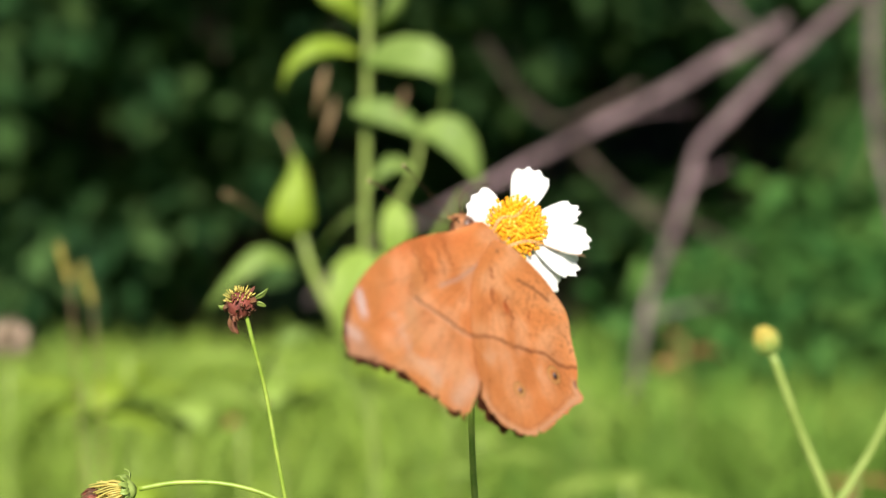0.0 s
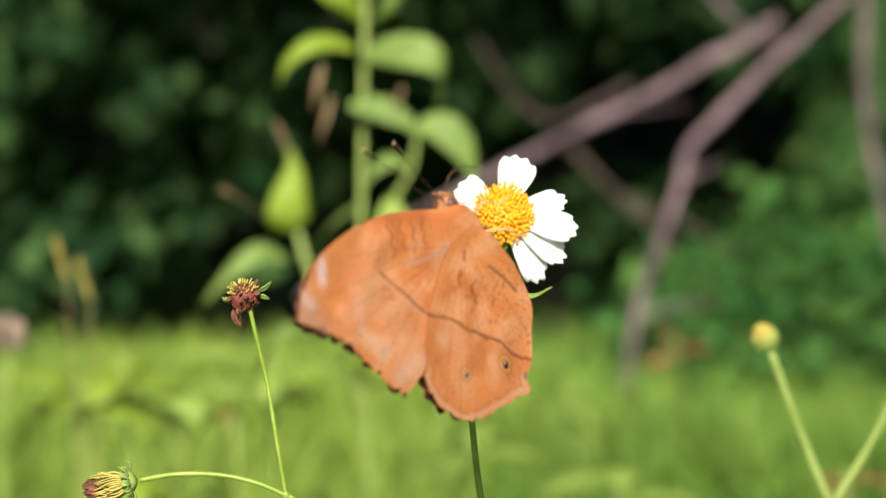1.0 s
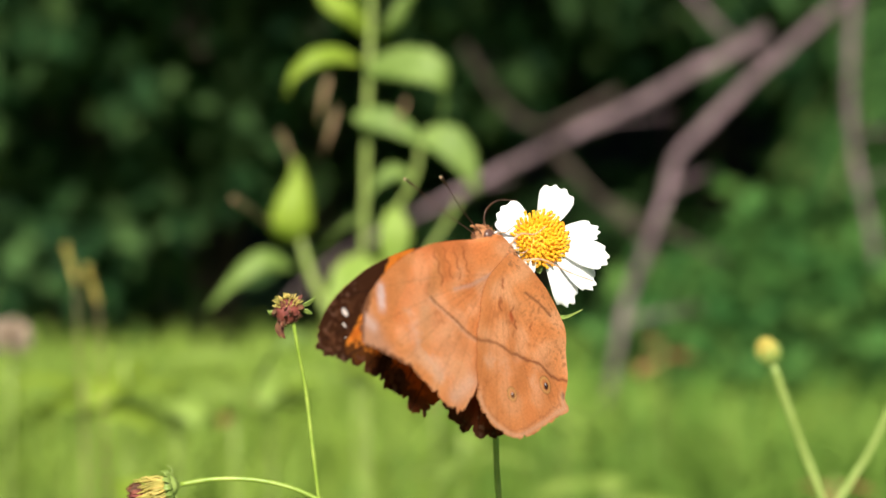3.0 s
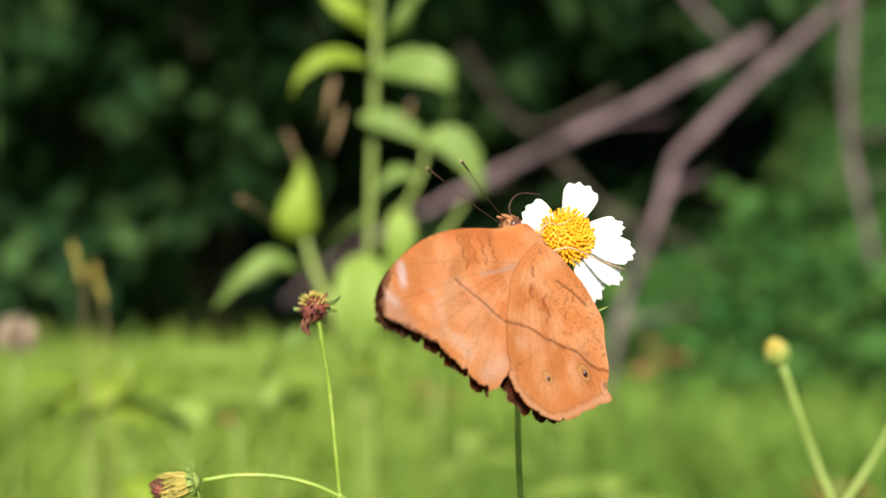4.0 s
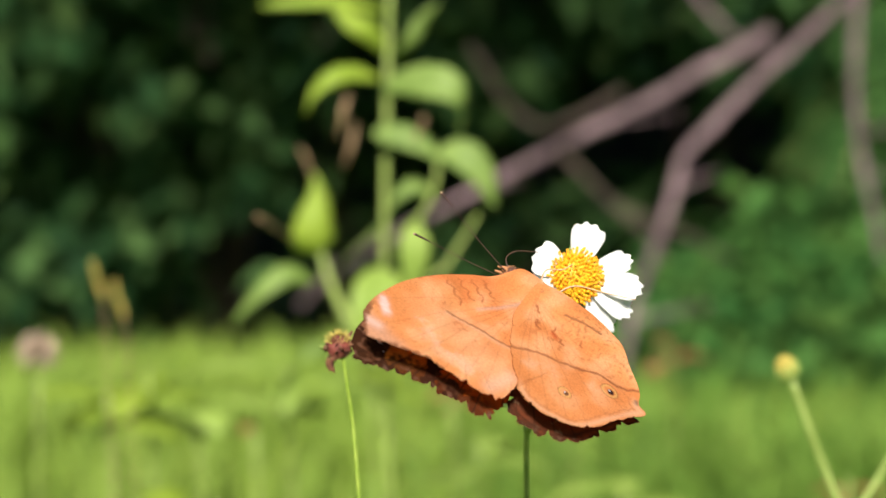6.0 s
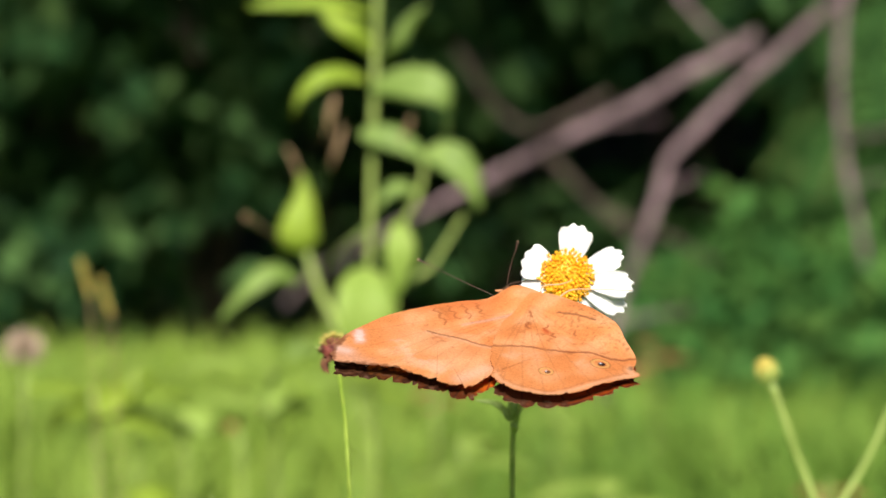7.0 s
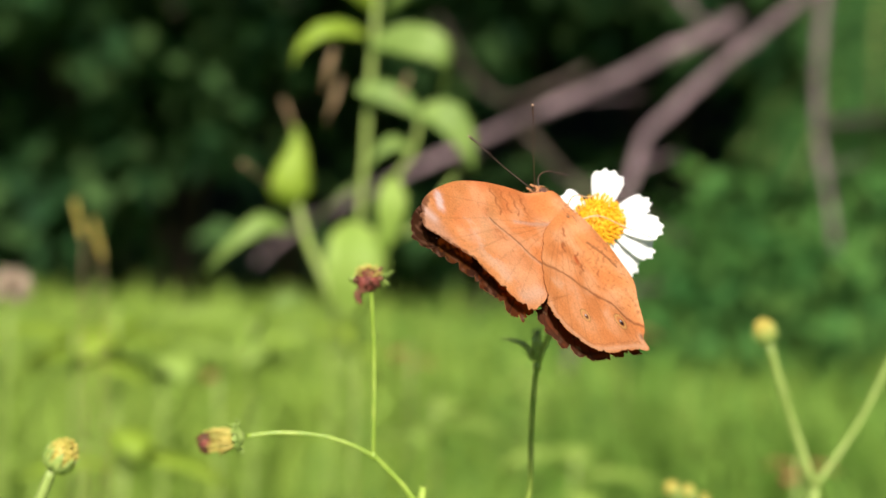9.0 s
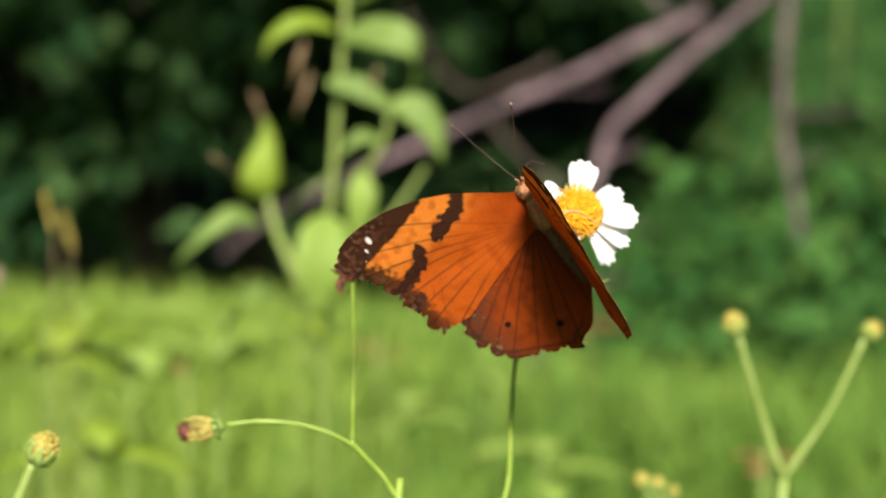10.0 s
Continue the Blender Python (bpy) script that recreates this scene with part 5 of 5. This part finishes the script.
def motions():
    flight = [
        (0, pose(0.00868, 0.35001, 0.71028, -152.97, -45.19, -151.04)),
        (0.2, pose(0.01050, 0.35050, 0.71060, -152.56, -45.14, -151.44)),
        (0.3, pose(0.01140, 0.35074, 0.71076, -152.36, -45.11, -151.65)),
        (0.4, pose(0.01231, 0.35099, 0.71092, -152.15, -45.08, -151.85)),
        (0.5, pose(0.01321, 0.35123, 0.71108, -151.95, -45.05, -152.05)),
        (0.6, pose(0.01125, 0.35175, 0.71131, -153.99, -46.56, -150.68)),
        (0.7, pose(0.00929, 0.35226, 0.71154, -156.15, -48.03, -149.18)),
        (1, pose(0.00341, 0.35381, 0.71223, -163.39, -52.18, -143.88)),
        (1.5, pose(0.00277, 0.35422, 0.71142, 179.87, -52.42, -132.18)),
        (2, pose(0.00434, 0.35452, 0.71079, -179.32, -46.67, -134.16)),
        (2.5, pose(0.00467, 0.35491, 0.71054, -172.89, -50.45, -140.20)),
        (2.6, pose(0.00517, 0.35434, 0.71097, -164.12, -56.51, -148.13)),
        (2.7, pose(0.00344, 0.35340, 0.70956, -169.53, -51.52, -143.07)),
        (3, pose(0.00376, 0.35306, 0.71063, -164.84, -51.19, -146.91)),
        (3.8, pose(0.00463, 0.35221, 0.71357, -153.05, -49.23, -157.13)),
        (4, pose(0.00552, 0.35274, 0.71242, -146.06, -50.42, -163.46)),
        (4.5, pose(0.00491, 0.35174, 0.71346, -142.45, -49.18, -168.82)),
        (5, pose(0.00384, 0.35170, 0.71348, -136.83, -49.72, -175.28)),
        (5.5, pose(0.00222, 0.35046, 0.71305, -128.14, -46.58, 178.17)),
        (6.8, pose(0.00681, 0.35060, 0.71061, -100.63, -17.33, 147.35)),
        (7, pose(0.00667, 0.35084, 0.71093, -98.58, -14.46, 142.89)),
        (7.2, pose(0.00728, 0.35478, 0.71147, -96.88, -15.03, 135.20)),
        (7.3, pose(0.00593, 0.35681, 0.71182, -98.67, -18.89, 139.05)),
        (7.4, pose(0.00658, 0.35589, 0.71216, -97.85, -16.12, 141.13)),
        (7.5, pose(0.00627, 0.35488, 0.71140, -96.35, -12.63, 142.77)),
        (8, pose(0.00637, 0.35332, 0.71298, -91.54, -4.31, 132.24)),
        (8.2, pose(0.00581, 0.35265, 0.71306, -92.73, -7.98, 138.84)),
        (8.5, pose(0.00485, 0.35115, 0.71349, -105.56, -27.03, 156.53)),
        (8.8, pose(0.00669, 0.35114, 0.71493, -123.87, -42.43, 174.42)),
        (8.9, pose(0.00605, 0.35113, 0.71548, -124.07, -42.89, 175.27)),
        (9, pose(0.00554, 0.35092, 0.71514, -121.54, -45.28, 172.31)),
        (9.2, pose(0.00377, 0.35167, 0.71557, -129.87, -51.64, 178.54)),
        (9.3, pose(0.00265, 0.35201, 0.71537, -129.08, -51.91, 177.43)),
        (9.4, pose(0.00286, 0.35257, 0.71693, -134.45, -50.86, -177.18)),
        (9.5, pose(0.00546, 0.35292, 0.71642, -136.83, -53.68, -175.98)),
        (9.6, pose(0.00587, 0.35329, 0.71735, -132.20, -53.19, -177.44)),
        (9.8, pose(0.00639, 0.35447, 0.71672, -132.28, -53.40, -171.29)),
        (9.9, pose(0.00617, 0.35530, 0.71592, -134.74, -48.68, -164.46)),
        (10, pose(0.00726, 0.35623, 0.71482, -135.97, -52.03, -161.16)),
    ]
    walk(butterfly, flight)
    # seconds, opening of either wing pair and sweep of the forewings, degrees
    beats = [
        (0, 5.0, -3.5, 2.9),
        (0.2, 4.8, -2.0, 2.9),
        (0.3, 8.0, -2.0, 2.9),
        (0.4, 15.0, -3.0, 2.8),
        (0.5, 19.7, -5.4, 2.9),
        (0.6, 8.0, 0.0, 2.8),
        (0.7, 2.5, 0.0, 2.5),
        (1, -0.5, 2.0, 1.9),
        (1.5, 0.6, 0.6, 1.9),
        (2, 1.6, -0.4, 2.0),
        (2.5, 9.8, 4.6, 2.7),
        (2.6, 21.1, 16.2, 3.2),
        (2.7, 36.5, 52.9, 1.8),
        (3, 9.3, 8.4, 2.6),
        (3.8, 7.7, 9.5, 1.7),
        (4, 4.9, -0.9, 1.8),
        (4.5, 3.3, -0.7, 2.6),
        (5, 5.3, -2.5, 2.6),
        (5.5, 3.1, 0.9, 1.5),
        (6.8, -3.7, 15.8, 3.7),
        (7, -8.9, 13.8, 2.3),
        (7.2, 3.8, 21.5, 0.6),
        (7.3, 24.0, 32.3, -0.8),
        (7.4, 19.2, 27.0, -1.0),
        (7.5, 0.8, 9.6, 2.2),
        (8, 2.0, 11.1, -1.7),
        (8.2, 2.3, 4.3, 2.5),
        (8.5, 8.5, 1.6, 2.6),
        (8.8, 17.2, 2.0, 5.8),
        (8.9, 23.5, 5.8, 4.4),
        (9, 8.9, -2.8, 2.8),
        (9.2, 11.0, 6.6, 4.3),
        (9.3, 26.5, 12.5, 3.4),
        (9.4, 36.8, 17.0, 1.2),
        (9.5, 13.9, 8.9, 3.9),
        (9.6, 6.2, 3.6, 3.6),
        (9.8, 23.4, 4.3, 2.3),
        (9.9, 26.0, 67.0, -1.5),
        (10, 35.5, 61.5, -0.9),
    ]
    walk(wings["fore_r"], [(t, flap(a - 90, s)) for t, a, b, s in beats])
    walk(wings["hind_r"], [(t, flap(a - 90, 0)) for t, a, b, s in beats])
    walk(wings["fore_l"], [(t, flap(90 - b, 1.2 - s)) for t, a, b, s in beats])
    walk(wings["hind_l"], [(t, flap(90 - b, 0)) for t, a, b, s in beats])
    heads = [
        (0, pose(0.00880, -0.00390, 0.71503, 0.28, 8.66, -3.53)),
        (0.5, pose(0.01239, -0.00390, 0.71583, -1.67, 8.93, -2.98)),
        (1, pose(0.00550, -0.00390, 0.71681, -3.67, 8.56, -2.37)),
        (1.5, pose(0.00469, -0.00390, 0.71622, -5.42, 10.50, -1.85)),
        (2, pose(0.00615, -0.00390, 0.71625, -7.46, 12.91, -1.49)),
        (2.5, pose(0.00650, -0.00390, 0.71612, -6.98, 13.20, -1.35)),
        (4, pose(0.00789, -0.00390, 0.71671, -5.83, 10.39, -0.84)),
        (4.5, pose(0.00825, -0.00390, 0.71708, -4.64, 11.78, -0.29)),
        (5, pose(0.00762, -0.00390, 0.71662, -3.40, 10.72, 0.48)),
        (5.5, pose(0.00651, -0.00390, 0.71594, -1.80, 9.49, 1.27)),
        (7, pose(0.00807, -0.00390, 0.71578, 15.44, 3.36, -10.51)),
        (7.5, pose(0.00846, -0.00390, 0.71615, 12.71, 0.43, -7.86)),
        (8, pose(0.00904, -0.00390, 0.71633, 10.10, -0.24, -6.35)),
        (8.5, pose(0.00950, -0.00390, 0.71583, 7.41, -0.82, -4.78)),
        (9, pose(0.00949, -0.00390, 0.71604, 1.23, 0.51, -1.06)),
        (9.5, pose(0.00982, -0.00390, 0.71649, -1.06, -0.30, 4.70)),
        (10, pose(0.01085, -0.00390, 0.71716, -3.33, -0.15, 10.45)),
    ]
    walk(flower_head, heads)
    stalks = [
        (0, pose(0.00880, -0.00390, 0.71503, -0.00, -5.70, 0.00)),
        (0.5, pose(0.01239, -0.00390, 0.71583, -0.03, -7.12, 0.02)),
        (1, pose(0.00550, -0.00390, 0.71681, -0.12, -9.20, 0.06)),
        (1.5, pose(0.00469, -0.00390, 0.71622, 0.02, -8.99, 0.02)),
        (2, pose(0.00615, -0.00390, 0.71625, -0.11, -8.31, 0.07)),
        (2.5, pose(0.00650, -0.00390, 0.71612, -0.04, -6.87, 0.13)),
        (4, pose(0.00789, -0.00390, 0.71671, -0.22, -6.23, 0.13)),
        (4.5, pose(0.00825, -0.00390, 0.71708, -0.28, -4.01, 0.14)),
        (5, pose(0.00762, -0.00390, 0.71662, -0.35, -4.20, 0.16)),
        (5.5, pose(0.00651, -0.00390, 0.71594, -0.03, -4.57, 0.07)),
        (7, pose(0.00807, -0.00390, 0.71578, -0.05, -3.96, 0.14)),
        (7.5, pose(0.00846, -0.00390, 0.71615, -0.08, -3.20, 0.12)),
        (8, pose(0.00904, -0.00390, 0.71633, -0.15, -3.46, 0.15)),
        (8.5, pose(0.00950, -0.00390, 0.71583, -0.30, -3.70, 0.20)),
        (9, pose(0.00949, -0.00390, 0.71604, -0.43, -3.58, 0.23)),
        (9.5, pose(0.00982, -0.00390, 0.71649, -0.50, -3.84, 0.25)),
        (10, pose(0.01085, -0.00390, 0.71716, -0.50, -3.39, 0.25)),
    ]
    walk(flower_stalk, stalks)
    feet = [
        (0, pose(0, 0, 0, -1.62, -0.01, 0)),
        (0.5, pose(0, 0, 0, -1.62, 0.48, 0)),
        (1, pose(0, 0, 0, -1.61, 0.11, 0)),
        (1.5, pose(0, 0, 0, -1.62, 0.01, 0)),
        (2, pose(0, 0, 0, -1.61, 0.06, 0)),
        (2.5, pose(0, 0, 0, -1.62, -0.08, 0)),
        (4, pose(0, 0, 0, -1.59, -0.03, 0)),
        (4.5, pose(0, 0, 0, -1.58, -0.27, 0)),
        (5, pose(0, 0, 0, -1.58, -0.30, 0)),
        (5.5, pose(0, 0, 0, -1.62, -0.36, 0)),
        (7, pose(0, 0, 0, -1.61, -0.29, 0)),
        (7.5, pose(0, 0, 0, -1.61, -0.35, 0)),
        (8, pose(0, 0, 0, -1.60, -0.26, 0)),
        (8.5, pose(0, 0, 0, -1.58, -0.20, 0)),
        (9, pose(0, 0, 0, -1.57, -0.21, 0)),
        (9.5, pose(0, 0, 0, -1.56, -0.15, 0)),
        (10, pose(0, 0, 0, -1.55, -0.11, 0)),
    ]
    walk(flower_foot, feet)
    buds = [
        (0, pose(-0.00777, -0.00369, 0.69823, -0.00, -10.80, 0.00)),
        (0.5, pose(-0.00576, -0.00358, 0.69909, -0.03, -10.12, 0.03)),
        (1, pose(-0.00832, -0.00342, 0.69862, -0.13, -10.10, 0.06)),
        (1.5, pose(-0.00869, -0.00328, 0.69828, 0.02, -10.09, 0.02)),
        (2, pose(-0.00812, -0.00308, 0.69865, -0.11, -9.81, 0.07)),
        (2.5, pose(-0.00784, -0.00300, 0.69844, -0.04, -8.67, 0.13)),
        (4, pose(-0.00665, -0.00278, 0.69861, -0.22, -7.23, 0.13)),
        (4.5, pose(-0.00625, -0.00264, 0.69899, -0.28, -6.01, 0.15)),
        (5, pose(-0.00621, -0.00257, 0.69827, -0.35, -6.20, 0.17)),
        (5.5, pose(-0.00693, -0.00312, 0.69831, -0.03, -6.07, 0.07)),
        (7, pose(-0.00489, -0.00286, 0.69741, -0.05, -4.86, 0.14)),
        (7.5, pose(-0.00405, -0.00271, 0.69718, -0.08, -5.10, 0.12)),
        (8, pose(-0.00361, -0.00256, 0.69720, -0.15, -4.96, 0.15)),
        (8.5, pose(-0.00311, -0.00239, 0.69762, -0.30, -4.50, 0.20)),
        (9, pose(-0.00292, -0.00221, 0.69771, -0.43, -3.58, 0.23)),
        (9.5, pose(-0.00173, -0.00175, 0.69843, -0.50, -3.64, 0.25)),
        (10, pose(-0.00161, -0.00145, 0.69860, -0.50, -2.69, 0.25)),
    ]
    walk(bud_stalk, buds)
    slant = [(0, 8.1), (0.5, 7.4), (1, 7.4), (1.5, 7.4), (2, 7.1), (2.5, 6.0), (4, 4.5), (4.5, 3.3), (5, 3.5), (5.5, 3.4), (7, 2.2), (7.5, 2.4), (8, 2.3), (8.5, 1.8), (9, 0.9), (9.5, 1.0), (10, 0.0)]
    walk(side_stalk, [(t, m @ SIDE @ pose(0, 0, 0, 0, a, 0)) for (t, m), (_, a) in zip(buds, slant)])
    bud_feet = [
        (0, pose(0, 0, 0, 0.32, 1.09, 0)),
        (0.5, pose(0, 0, 0, 0.32, 1.22, 0)),
        (1, pose(0, 0, 0, 0.31, 1.00, 0)),
        (1.5, pose(0, 0, 0, 0.29, 0.96, 0)),
        (2, pose(0, 0, 0, 0.28, 0.99, 0)),
        (2.5, pose(0, 0, 0, 0.26, 0.94, 0)),
        (4, pose(0, 0, 0, 0.26, 0.94, 0)),
        (4.5, pose(0, 0, 0, 0.25, 0.88, 0)),
        (5, pose(0, 0, 0, 0.25, 0.90, 0)),
        (5.5, pose(0, 0, 0, 0.28, 0.83, 0)),
        (7, pose(0, 0, 0, 0.25, 0.92, 0)),
        (7.5, pose(0, 0, 0, 0.24, 1.01, 0)),
        (8, pose(0, 0, 0, 0.23, 1.04, 0)),
        (8.5, pose(0, 0, 0, 0.23, 1.05, 0)),
        (9, pose(0, 0, 0, 0.22, 1.00, 0)),
        (9.5, pose(0, 0, 0, 0.19, 1.11, 0)),
        (10, pose(0, 0, 0, 0.16, 1.05, 0)),
    ]
    walk(bud_foot, bud_feet)
    feelers = [
        (0, feeler(-1, 0.913, -0.267, 0.309)),
        (0.5, feeler(-1, 0.940, -0.260, 0.222)),
        (1, feeler(-1, 0.903, -0.240, 0.356)),
        (1.5, feeler(-1, 0.916, -0.259, 0.306)),
        (2, feeler(-1, 0.928, -0.264, 0.262)),
        (2.5, feeler(-1, 0.911, -0.301, 0.282)),
        (4, feeler(-1, 0.874, -0.340, 0.348)),
        (4.5, feeler(-1, 0.860, -0.361, 0.360)),
        (5, feeler(-1, 0.899, -0.255, 0.357)),
        (5.5, feeler(-1, 0.882, -0.256, 0.395)),
        (7, feeler(-1, 0.510, -0.182, -0.840)),
        (7.5, feeler(-1, 0.985, -0.172, 0.005)),
        (8, feeler(-1, 0.994, -0.048, 0.094)),
        (8.5, feeler(-1, 0.909, 0.393, -0.141)),
        (9, feeler(-1, 0.881, 0.390, -0.269)),
        (9.5, feeler(-1, 0.816, 0.537, -0.212)),
        (10, feeler(-1, 0.814, 0.506, -0.285)),
    ]
    walk(antennae[0], feelers)
    feelers = [
        (0, feeler(1, 0.931, 0.022, 0.364)),
        (0.5, feeler(1, 0.959, 0.041, 0.282)),
        (1, feeler(1, 0.918, 0.000, 0.396)),
        (1.5, feeler(1, 0.949, 0.036, 0.314)),
        (2, feeler(1, 0.964, 0.052, 0.263)),
        (2.5, feeler(1, 0.954, 0.010, 0.299)),
        (4, feeler(1, 0.939, -0.011, 0.344)),
        (4.5, feeler(1, 0.930, -0.040, 0.365)),
        (5, feeler(1, 0.887, 0.043, 0.459)),
        (5.5, feeler(1, 0.865, -0.034, 0.500)),
        (7, feeler(1, 0.980, -0.124, 0.158)),
        (8.5, feeler(1, 0.831, -0.461, -0.311)),
        (9, feeler(1, 0.700, -0.714, 0.013)),
        (9.5, feeler(1, 0.837, -0.543, 0.063)),
        (10, feeler(1, 0.894, -0.443, 0.063)),
    ]
    walk(antennae[1], feelers)


motions()
